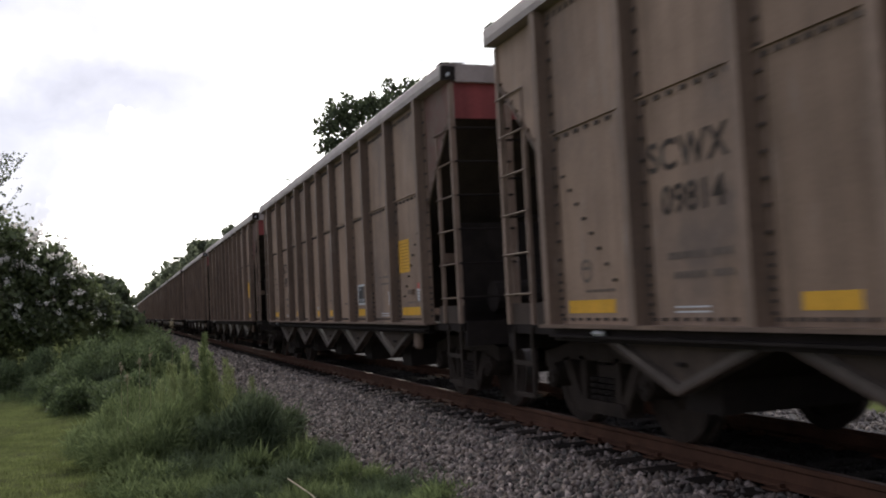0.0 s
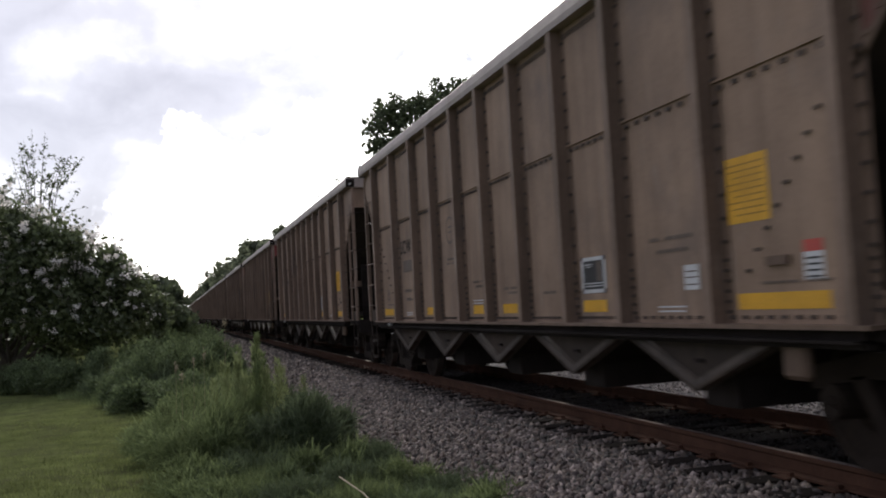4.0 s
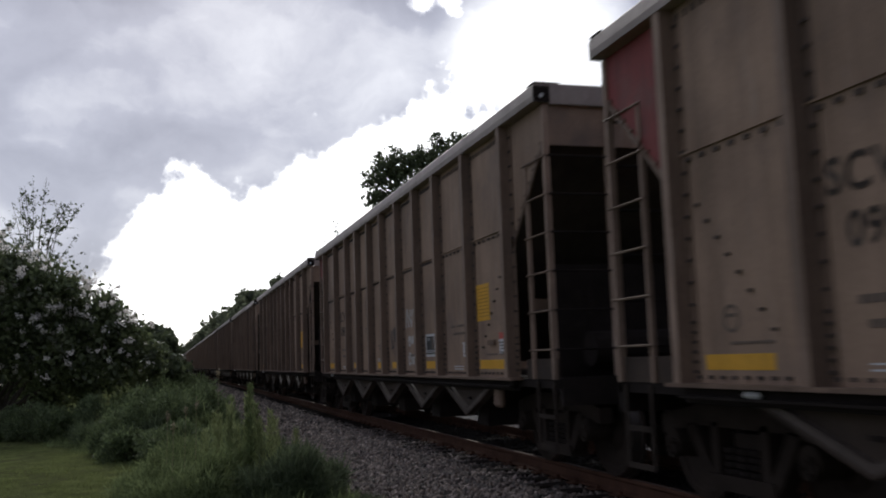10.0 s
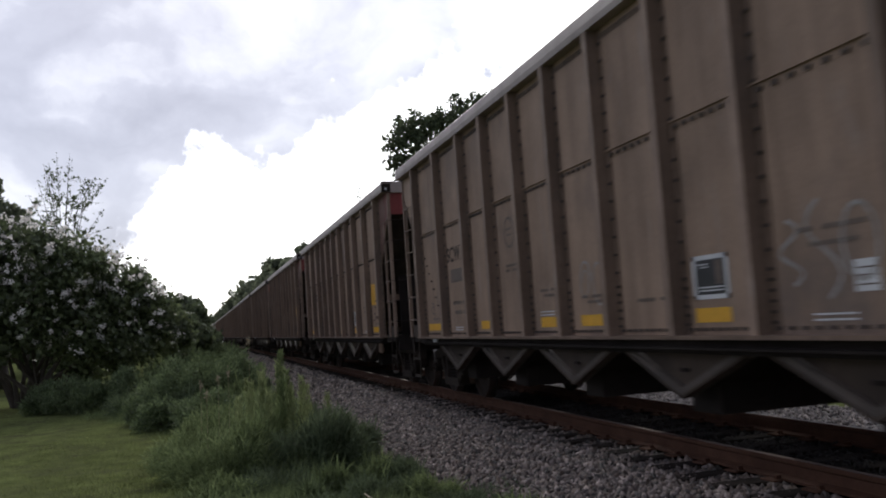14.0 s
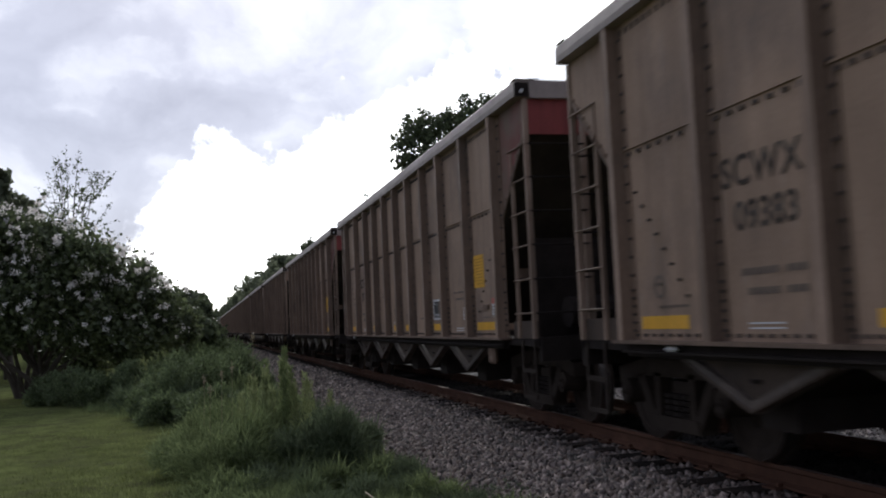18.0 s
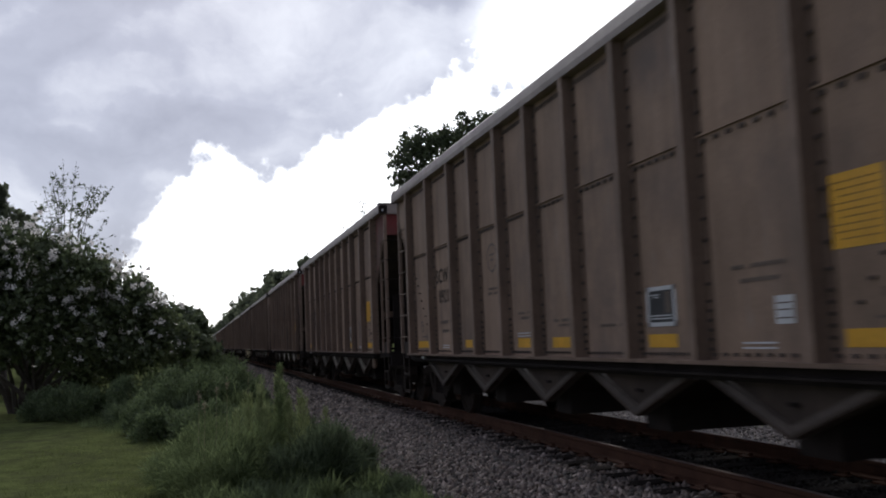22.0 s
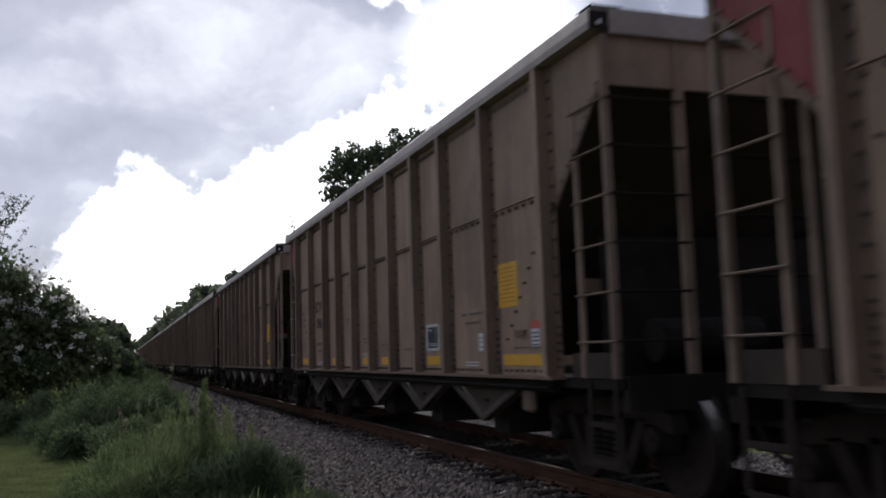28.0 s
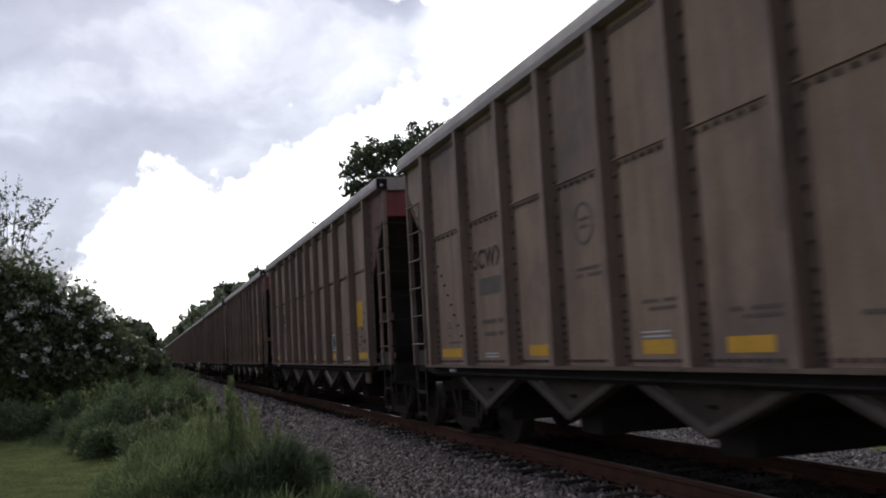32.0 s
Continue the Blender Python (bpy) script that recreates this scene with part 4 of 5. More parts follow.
for k, seed, u0, u1, z0, z1, mat, strokes, w in (
        (2, 1, 10.05, 10.95, 1.57, 1.76, SPRAYW, 4, 0.035), (2, 31, 10.05, 10.95, 1.36, 1.54, SPRAYW, 4, 0.035), (2, 2, 8.9, 9.5, 1.62, 1.93, SPRAYW, 3, 0.045), (2, 3, 7.6, 8.4, 1.60, 1.84, SPRAYW, 4, 0.045), (2, 33, 7.6, 8.4, 1.34, 1.56, SPRAYW, 4, 0.045),
        (2, 4, 6.5, 7.27, 1.42, 1.66, SPRAYW, 5, 0.055), (11, 5, 4.4, 4.98, 1.45, 1.95, SPRAYW, 3, 0.055), (11, 25, 4.75, 4.95, 1.85, 2.16, SPRAYW, 1, 0.05), (11, 35, 4.33, 4.72, 1.18, 1.36, SPRAYW, 3, 0.06), (11, 6, 7.55, 8.3, 1.45, 1.95, SPRAYB, 4, 0.05),
        (12, 7, 4.18, 4.9, 1.86, 2.18, SPRAYW, 4, 0.05), (12, 27, 4.26, 4.8, 1.55, 1.78, SPRAYW, 3, 0.04), (12, 37, 4.2, 4.8, 1.22, 1.50, SPRAYW, 3, 0.04), (12, 8, 5.4, 6.0, 1.55, 1.95, SPRAYB, 5, 0.045),
        (13, 9, 4.1, 4.8, 1.4, 1.9, SPRAYG, 3, 0.03), (13, 19, 6.45, 7.1, 1.5, 2.0, SPRAYB, 4, 0.045), (16, 10, 1.65, 2.65, 1.35, 1.98, SPRAYG, 3, 0.030), (16, 20, 5.3, 5.95, 1.40, 1.95, SPRAYG, 2, 0.024), (19, 11, 7.6, 8.2, 1.45, 1.9, STENCIL, 4, 0.03),
        (23, 12, 1.6, 2.65, 1.3, 1.95, SPRAYG, 3, 0.03), (23, 42, 5.3, 6.1, 1.35, 1.9, SPRAYG, 3, 0.03), (23, 52, 6.5, 7.25, 1.4, 2.2, SPRAYG, 3, 0.04), (23, 62, 7.6, 8.4, 1.35, 1.9, SPRAYG, 3, 0.04), (23, 72, 8.8, 9.5, 1.4, 1.9, SPRAYG, 3, 0.04), (23, 22, 11.3, 12.2, 2.2, 3.2, SPRAYG, 3, 0.03),
        (31, 13, 8.86, 9.5, 1.62, 1.95, SPRAYW, 3, 0.035), (31, 23, 8.92, 9.35, 1.33, 1.56, SPRAYW, 2, 0.035), (31, 14, 7.68, 8.4, 1.6, 1.96, SPRAYW, 3, 0.035), (31, 15, 6.48, 7.2, 1.66, 2.14, SPRAYW, 4, 0.045),
        (31, 16, 11.3, 12.0, 1.45, 1.75, SPRAYW, 3, 0.03), (35, 17, 6.5, 8.4, 1.35, 1.9, SPRAYG, 6, 0.03)):
    graffiti(cars[k], seed, u0, u1, z0, z1, mat, strokes, w)


# ---- plants ----
def leaves(name, centres, size, mat, seed, stretch=1.6, droop=0.0):
    """Small folded leaves, one at each centre, turned every way."""
    rng = np.random.default_rng(seed)
    n = len(centres)
    a = rng.normal(0, 1, (n, 3))
    a[:, 2] -= droop
    a /= np.linalg.norm(a, axis=1)[:, None]
    b = np.cross(a, rng.normal(0, 1, (n, 3)))
    b /= np.linalg.norm(b, axis=1)[:, None] + 1e-9
    s = size * rng.uniform(0.6, 1.3, (n, 1))
    v = np.stack([centres - a * s * stretch / 2, centres + b * s / 2, centres + a * s * stretch / 2, centres - b * s / 2], 1)
    f = np.arange(n * 4).reshape(n, 4)
    return cloud_mesh(name, v.reshape(-1, 3), f, mat)


def crown_points(rng, lobes, n, hollow=0.55):
    """Points in a crown made of lobes (x, y, z, rx, ry, rz), thicker near each lobe's skin."""
    w = np.array([l[3] * l[4] + l[3] * l[5] for l in lobes])
    pick = rng.choice(len(lobes), n, p=w / w.sum())
    d = rng.normal(0, 1, (n, 3))
    d /= np.linalg.norm(d, axis=1)[:, None]
    r = rng.uniform(hollow, 1.0, (n, 1)) ** 0.6
    r *= 1 + 0.14 * rng.normal(0, 1, (n, 1))
    L = np.array(lobes)[pick]
    return L[:, :3] + d * r * L[:, 3:6]


def lobes_of(rng, centre, size, count, small=0.42):
    """A crown of lobes scattered in an ellipsoid."""
    out = []
    for _ in range(count):
        d = rng.normal(0, 1, 3)
        d /= np.linalg.norm(d)
        r = rng.uniform(0.25, 0.85)
        p = [centre[i] + d[i] * r * size[i] for i in range(3)]
        k = small * rng.uniform(0.55, 1.15)
        out.append((*p, size[0] * k, size[1] * k, size[2] * k * 0.8))
    return out


def burst(rng, lobes, count=5, near=0.72, small=0.40):
    """Breaks each lobe into smaller clumps, for an uneven outline."""
    out = []
    for l in lobes:
        for _ in range(count):
            d = rng.normal(0, 1, 3)
            d /= np.linalg.norm(d)
            k = small * rng.uniform(0.65, 1.25)
            out.append((*(l[i] + d[i] * l[3 + i] * near * rng.uniform(0.6, 1.1) for i in range(3)), l[3] * k, l[4] * k, l[5] * k))
    return out


def trunk_mesh(base, lobes, r, rng, fork=0.35):
    """A tapered trunk with limbs that reach into the lobes."""
    bm = bmesh.new()
    b = Vector(base)
    top = Vector((np.mean([l[0] for l in lobes]), np.mean([l[1] for l in lobes]), b.z + (np.mean([l[2] for l in lobes]) - b.z) * fork * 2))
    pts = [b.lerp(top, f) + Vector((rng.normal(0, r * 0.4), rng.normal(0, r * 0.4), 0)) * (f > 0) for f in (0, 0.35, 0.7, 1)]
    for (p, q), (ra, rb) in zip(zip(pts, pts[1:]), ((1.25, 0.9), (0.9, 0.7), (0.7, 0.4))):
        tube(bm, p, q, r * ra, r * rb, 8)
    for l in lobes:
        s = pts[1].lerp(pts[3], rng.uniform(0, 1))
        e = Vector(l[:3])
        mid = s.lerp(e, 0.5) + Vector((0, 0, 0.06 * (e - s).length))
        tube(bm, s, mid, r * 0.42, r * 0.26, 6)
        tube(bm, mid, e, r * 0.26, r * 0.08, 5)
    return bm


def tree(name, base, lobes, r, n, size, mat, seed, label, category="tree", hollow=0.5, fork=0.35):
    rng = np.random.default_rng(seed)
    ob = tagged(new(name), label, category)
    ob.location = base
    rel = [(l[0] - base[0], l[1] - base[1], l[2] - base[2], *l[3:]) for l in lobes]
    part("trunk", trunk_mesh((0, 0, -0.1), rel, r, rng, fork), BARK, ob)
    part("crown", leaves("crown", crown_points(rng, rel, n, hollow), size, mat, seed + 1), mat, ob)
    return ob


def make_trees():
    rng = np.random.default_rng(3)
    g = GROUND_Z
    # crape myrtle: broad dome that steps down towards the track
    at = (-4.9, 31.0, g)
    lobes = [(-7.6, 31, 3.8, 1.6, 1.5, 1.4), (-6.2, 30.5, 4.1, 1.5, 1.6, 1.35), (-4.8, 30.5, 4.1, 1.4, 1.6, 1.2), (-3.5, 30.2, 3.5, 1.3, 1.5, 1.2), (-2.3, 30.4, 2.85, 1.15, 1.3, 1.05), (-1.4, 31, 2.25, 0.95, 1.0, 0.9),
             (-6.6, 30, 2.5, 1.6, 1.5, 1.2), (-4.9, 29.8, 2.4, 1.5, 1.5, 1.2), (-3.2, 29.9, 1.9, 1.3, 1.3, 1.2), (-8.8, 31.5, 2.9, 1.4, 1.3, 1.5), (-2.2, 30.2, 1.3, 1.0, 1.0, 0.9), (-9.9, 32, 3.4, 1.4, 1.3, 1.5), (-0.85, 32, 1.55, 0.85, 1.0, 0.85), (-3.4, 32, 1.0, 1.3, 1.0, 1.0)]
    rel = [(l[0] - at[0], l[1] - at[1], l[2] - at[2], *l[3:]) for l in lobes]
    ob = tree("flowering_bush", at, lobes, 0.15, 30000, 0.11, MYRTLE, 21, "broad dark green flowering bush with white blossom clusters", "bush", fork=0.12)
    clumps = burst(np.random.default_rng(22), rel, 11, 0.92, 0.28)
    part("leaf_clumps", leaves("leaf_clumps", crown_points(np.random.default_rng(23), clumps, 34000, 0.3), 0.11, MYRTLE, 24), MYRTLE, ob)["kind"] = "stuff"
    r2 = np.random.default_rng(8)
    # stems that fork low over the lawn
    for k in range(6):
        a = 6.28 * k / 6 + 0.4
        foot = Vector((-0.55 + 0.14 * math.cos(a), 0.6 + 0.14 * math.sin(a), -0.1))
        knee = foot + Vector((0.30 * math.cos(a), 0.25 * math.sin(a), 0.9))
        bm = tube(bmesh.new(), foot, knee, 0.10, 0.075, 7)
        tube(bm, knee, knee + Vector((1.1 * math.cos(a), 0.8 * math.sin(a), 1.3)), 0.075, 0.04, 6)
        part("stem", bm, BARK, ob, "dark forked stem")
    heads = crown_points(r2, rel, 2600, 0.98)
    heads = heads[(heads[:, 1] < 0.1) & (heads[:, 2] > 1.5)]
    low = np.clip((4.6 - heads[:, 2]) / 3.0, 0, 0.75)
    heads = heads[r2.random(len(heads)) > low * 0.8][:520] + np.array([0, -0.24, 0.12])
    size = r2.uniform(0.6, 1.35, (len(heads), 1, 1))
    pts = (heads[:, None] + r2.normal(0, 1, (len(heads), 26, 3)) * np.array([0.052, 0.052, 0.048]) * size).reshape(-1, 3)
    part("blossom", leaves("blossom", pts, 0.058, FLOWER, 9, 1.1), FLOWER, ob, "white blossom clusters")
    # thin feathery tree behind it
    base = (-4.6, 36.0, g)
    ob = tagged(new("slender_tree"), "slender feathery young tree with light green leaves", "tree")
    ob.location = base
    bm, tips = bmesh.new(), []
    r3 = random.Random(4)
    for k in range(15):
        x1 = -1.15 + 2.75 * k / 14 + r3.gauss(0, 0.15)
        s = Vector((x1 * 0.22, r3.gauss(0, 0.1), r3.uniform(3.6, 5.2)))
        e = Vector((x1, r3.gauss(0, 0.5), 9.35 - 0.85 * abs(x1 - 0.1) - r3.uniform(0, 2.2)))
        m = s.lerp(e, 0.5) + Vector((-x1 * 0.14, 0, 0.32))
        tube(bm, s, m, 0.022, 0.013, 5)
        tube(bm, m, e, 0.013, 0.004, 5)
        for j in range(5):
            q = m.lerp(e, r3.uniform(0.0, 0.8))
            w = q + Vector((r3.gauss(0.15, 0.32), r3.gauss(0, 0.3), r3.uniform(-0.05, 0.4)))
            tube(bm, q, w, 0.006, 0.003, 4)
            for _ in range(9):
                tips.append(q.lerp(w, r3.uniform(0.2, 1.05)) + Vector((r3.gauss(0, 0.04), r3.gauss(0, 0.04), r3.gauss(0, 0.04))))
        for j in range(46):
            h = r3.uniform(0.05, 1.0)
            p = s.lerp(m, h * 2) if h < 0.5 else m.lerp(e, h * 2 - 1)
            tips.append(p + Vector((r3.gauss(0, 0.07), r3.gauss(0, 0.07), r3.gauss(0, 0.06))))
    tube(bm, (0, 0, -0.1), (0, 0, 3.0), 0.09, 0.06, 7)
    tube(bm, (0, 0, 3.0), (0.1, 0, 5.4), 0.06, 0.03, 6)
    part("trunk", bm, BARK, ob)
    part("crown", leaves("crown", np.array(tips), 0.065, LIGHTLEAF, 31, 2.0), LIGHTLEAF, ob)
    # trees farther left
    for k, (x, y, h, w) in enumerate(((-8.9, 48, 10.3, 2.3), (-10.9, 47, 10.6, 3.4), (-14.8, 50, 11.2, 3.8), (-21, 52, 11.5, 4.2), (-28, 56, 12.0, 5.0), (-37, 60, 13.0, 6))):
        lb = lobes_of(rng, (x, y, h * 0.60), (w, w, h * 0.40), 30, 0.30)
        tree("broadleaf_tree", (x, y, g), lb, 0.22, 13000, 0.24, WOOD_LEAF, 40 + k, "dark green broadleaf tree behind the lawn", fork=0.3)
    # bushes along the line on the left, far off
    # last five: added, hidden behind the bush, to cut skylight on the far cars
    for k, (x, y, h, w) in enumerate(((-7.0, 44, 2.3, 1.7), (-10.0, 45, 2.7, 2.1), (-13.5, 46, 3.0, 2.4), (-17.0, 48, 3.2, 2.6), (-0.8, 70, 4.6, 1.35), (-1.0, 43, 3.0, 1.5), (-0.6, 52, 3.2, 1.6), (-1.8, 60, 4.2, 2.2), (-1.4, 80, 4.6, 2.4), (-2.2, 100, 5.2, 3.0), (-1.8, 125, 5.6, 3.0), (-6, 90, 6.0, 3.4), (-9, 70, 7.5, 3.6), (-4, 150, 6.5, 4), (-9.5, 58, 8.0, 3.4), (-12, 85, 10, 4.2), (-8, 110, 7.6, 3.6), (-14, 66, 10, 4), (-5.5, 135, 7.2, 4))):
        lb = lobes_of(rng, (x, y, h * 0.5), (w, w, h * 0.48), 9, 0.55)
        tree("line_side_bush", (x, y, g), lb, 0.1, 6000, 0.18 + y * 0.0012, OAK, 60 + k, "dark green bush beside the line", "bush", fork=0.15)
    # tall tree behind the train
    x, y = 18.0, 62.0
    balls = ((15.1, 14.7, 1.35), (14.0, 13.5, 1.0), (14.0, 12.0, 0.9), (15.6, 13.2, 1.6), (14.9, 11.6, 1.2), (16.6, 14.5, 1.25), (17.8, 14.7, 1.35), (18.8, 14.6, 1.7), (18.7, 16.4, 0.65), (20.2, 16.4, 0.8), (21.3, 16.3, 1.1),
             (19.8, 15.3, 1.3), (22.6, 16.6, 1.2), (21.4, 14.6, 2.0), (23.5, 15.0, 1.8), (25.0, 14.5, 1.9), (16.5, 11.5, 2.0), (19.0, 12.2, 2.2), (22.3, 12.0, 2.4), (25.2, 12.0, 2.3), (17.5, 9.0, 2.2), (21.5, 9.2, 2.6), (14.8, 10.0, 1.2))
    lobes = [(a - 0.25, 62 + 0.4 * math.sin(3 * a), c + 0.4, b, b * 1.15, b * 0.95) for a, c, b in balls]
    clumps = burst(rng, lobes, 15, 0.86, 0.30)
    ob = tree("tall_tree", (x, y, -0.6), lobes, 0.36, 9000, 0.19, OAK, 80, "tall dark green tree rising behind the train", hollow=0.05)
    rel = [(l[0] - x, l[1] - y, l[2] + 0.6, *l[3:]) for l in clumps]
    part("leaf_clumps", leaves("leaf_clumps", crown_points(np.random.default_rng(81), rel, 15000, 0.2), 0.19, OAK, 82), OAK, ob)["kind"] = "stuff"
    # bare twiggy sapling beside it
    bm, tips = bmesh.new(), []
    for k in range(16):
        e = Vector((r3.uniform(-2.2, 1.2), r3.uniform(-1, 1), r3.uniform(7.2, 9.9)))
        s = Vector((0, 0, r3.uniform(4.5, 7.0)))
        tube(bm, s, e, 0.03, 0.008, 5)
        for j in range(20):
            tips.append(s.lerp(e, r3.uniform(0.5, 1.05)) + Vector((r3.gauss(0, 0.16), r3.gauss(0, 0.2), r3.gauss(0, 0.14))))
    tube(bm, (0, 0, -1.2), (0, 0, 7.0), 0.10, 0.04, 6)
    ob = tagged(new("sapling"), "thin twiggy sapling behind the train", "tree")
    ob.location = (11.7, 60.0, 0.5)
    part("trunk", bm, BARK, ob)
    part("crown", leaves("crown", np.array(tips), 0.13, LIGHTLEAF, 83, 1.5), LIGHTLEAF, ob)
    # wood along the far side of the line
    k = 0
    for y in (82, 88, 95, 102, 110, 118, 127, 137, 148, 160, 174, 190, 208, 228, 250, 275, 305, 340, 380, 425, 480, 540, 620):
        for x in (12.4 + rng.uniform(-0.7, 0.7), rng.uniform(17, 23)):
            h = float(np.interp(y, [80, 110, 137, 180, 265, 340, 600], [10.9, 12.0, 13.7, 14.9, 18.0, 18.5, 16.5])) + rng.uniform(-0.35, 0.3)
            w = rng.uniform(3.2, 4.2) + y * 0.006
            lb = lobes_of(rng, (x + w * 0.3, y, h * 0.56), (w, w, h * 0.42), 34, 0.26)
            tree("woodland_tree", (x, y, -0.6), lb, 0.25, 6000 if y < 200 else 2200, 0.27 + y * 0.0014, WOOD_LEAF, 100 + 2 * k, "dark green tree in the wood along the line")
            k += 1


def blades(name, spots, height, width, mat, seed, lean=0.35):
    """Grass blades: one bent strip of two quads at each spot (x, y, z)."""
    rng = np.random.default_rng(seed)
    n = len(spots)
    h = height * rng.uniform(0.5, 1.25, n) if np.isscalar(height) else height
    a = rng.uniform(0, 6.283, n)
    side = np.stack([np.cos(a), np.sin(a), np.zeros(n)], 1) * (width / 2 * rng.uniform(0.6, 1.3, n))[:, None]
    b = rng.uniform(0, 6.283, n)
    l = rng.uniform(0, lean, n) * h
    tilt = np.stack([np.cos(b) * l, np.sin(b) * l, np.zeros(n)], 1)
    up = np.zeros((n, 3))
    up[:, 2] = h
    mid = spots + tilt * 0.3 + up * 0.55
    tip = spots + tilt + up
    v = np.stack([spots - side, spots + side, mid + side * 0.8, mid - side * 0.8, tip + side * 0.15, tip - side * 0.15], 1)
    i = np.arange(n)[:, None] * 6
    f = np.concatenate([i + np.array([[0, 1, 2, 3]]), i + np.array([[3, 2, 4, 5]])])
    return cloud_mesh(name, v.reshape(-1, 3), f, mat)


def edge_x(y):
    """Where the tall weeds end towards the lawn."""
    return np.interp(y, [5, 8, 9, 13, 18.5, 24, 29, 60], [0.6, 0.45, 0.2, -0.2, -0.6, -2.7, -4.4, -6.0])


def make_undergrowth():
    rng = np.random.default_rng(14)
    # lawn
    n = 150000
    y = 6 + 24 * rng.uniform(0, 1, n) ** 1.4
    x = rng.uniform(-9.5, 1.0, n)
    keep = x < edge_x(y) + 0.3
    x, y = x[keep], y[keep]
    z = np.full(len(x), GROUND_Z - 0.03)
    ob = new("lawn_grass", blades("lawn_grass", np.stack([x, y, z], 1), 0.055, 0.0065, BLADE, 15, 1.1))
    tagged(ob, "short mown green lawn grass", "grass", kind="stuff")
    # rough grass between lawn and ballast
    n = 85000
    y = 4.8 + 24 * rng.uniform(0, 1, n) ** 1.3
    lo, hi = edge_x(y), 2.35 + 0.14 * np.sin(y * 1.7) + 0.1 * np.sin(y * 4.1)
    f = rng.beta(1.5, 1.35, n)
    x = lo + (hi - lo) * f
    mass = np.interp(y, [4.8, 7.5, 9.0, 10.0, 30], [0.10, 0.15, 0.25, 0.42, 0.60])
    mass = mass * (0.75 + 0.5 * np.sin(3.1 * x + 1.3 * y) * np.sin(2.3 * y - 1.7 * x))
    h = mass * rng.uniform(0.35, 1.15, n) * (1 - 0.65 * np.abs(2 * f - 1) ** 2)
    ob = new("rough_grass", blades("rough_grass", np.stack([x, y, np.full(n, GROUND_Z - 0.06)], 1), h, 0.0075, WEED, 16, 0.7))
    tagged(ob, "rough uncut grass between lawn and ballast", "grass", kind="stuff")


def feathers(name, starts, ways, width, mat):
    """Thin pointed leaves, each from its start along its way."""
    n = len(starts)
    rng = np.random.default_rng(n)
    side = np.cross(ways, rng.normal(0, 1, (n, 3)))
    side *= (width / 2 * rng.uniform(0.6, 1.3, n) / (np.linalg.norm(side, axis=1) + 1e-9))[:, None]
    mid = starts + ways * 0.55
    v = np.stack([starts, mid + side, starts + ways, mid - side], 1)
    return cloud_mesh(name, v.reshape(-1, 3), np.arange(n * 4).reshape(n, 4), mat)


def fennel(name, at, height, spread, stems, seed, label, mat=None, fine=0.012, density=150, reach=0.15, lean=0.25):
    """A clump of feathery weeds: upright stems set round with fine leaves that point up and out."""
    r = random.Random(seed)
    ob = tagged(new(name), label, "weeds")
    ob.location = at
    bm, pts, ways = bmesh.new(), [], []
    for _ in range(stems):
        a, d = r.uniform(0, 6.28), spread * math.sqrt(r.random())
        s = Vector((d * math.cos(a), d * math.sin(a), -0.05))
        h = height * r.uniform(0.62, 1.0) * (1 - 0.3 * d / max(spread, 0.01))
        e = s + Vector((lean * s.x + r.gauss(0, 0.07), lean * s.y + r.gauss(0, 0.07), h))
        tube(bm, s, e, 0.005, 0.002, 3)
        for j in range(int(density * h)):
            f = r.random() ** 0.8
            b = r.uniform(0, 6.28)
            l = reach * (1.12 - f) * r.uniform(0.6, 1.3) + 0.025
            p = s.lerp(e, 0.08 + 0.92 * f)
            pts.append(p)
            ways.append((l * 0.75 * math.cos(b), l * 0.75 * math.sin(b), l * r.uniform(0.35, 0.95)))
    part("stem_bunch", bm, mat or WEED, ob)["kind"] = "stuff"
    part("foliage", feathers("foliage", np.array([tuple(p) for p in pts]), np.array(ways), fine, mat or WEED), mat or WEED, ob)
    return ob


def mound(name, at, rx, ry, h, n, seed, label, mat, length=0.10, fine=0.012, lumps=17, stray=0.14):
    """A rounded clump of fine-leaved weeds or shrub: leaves on and inside a lumpy dome, pointing out and up."""
    rng = np.random.default_rng(seed)
    ob = tagged(new(name), label, "weeds" if "weed" in name else "shrub")
    ob.location = at
    lobes = [(0, 0, h * 0.36, rx * 0.66, ry * 0.66, h * 0.40)]
    for _ in range(lumps):
        b, e = rng.uniform(0, 6.283), rng.uniform(0.0, 1.0)
        d = math.sqrt(1 - e * e) * rng.uniform(0.55, 0.95)
        k = rng.uniform(0.16, 0.38)
        lobes.append((rx * d * math.cos(b), ry * d * math.sin(b), h * (0.18 + 0.62 * e * rng.uniform(0.75, 1.1)), rx * k, ry * k, max(h * 0.22, h * k * 0.75)))
    p = crown_points(rng, lobes, n, 0.35)
    p = p[p[:, 2] > 0.0]
    out = p - np.array([0, 0, h * 0.25])
    out /= np.linalg.norm(out, axis=1)[:, None] + 1e-6
    way = out * 0.55 + np.array([0, 0, 0.55]) + rng.normal(0, 0.62, p.shape)
    long = np.where(rng.random(len(p)) < stray, 2.2, 1.0)
    way *= (length * long * rng.uniform(0.5, 1.3, len(p)) / (np.linalg.norm(way, axis=1) + 1e-6))[:, None]
    bm = bmesh.new()
    for l in lobes:
        tube(bm, (l[0] * 0.3, l[1] * 0.3, -0.06), l[:3], 0.008, 0.003, 4)
    part("stem_bunch", bm, BARK, ob)["kind"] = "stuff"
    part("foliage", feathers("foliage", p, way, fine, mat), mat, ob)
    return ob


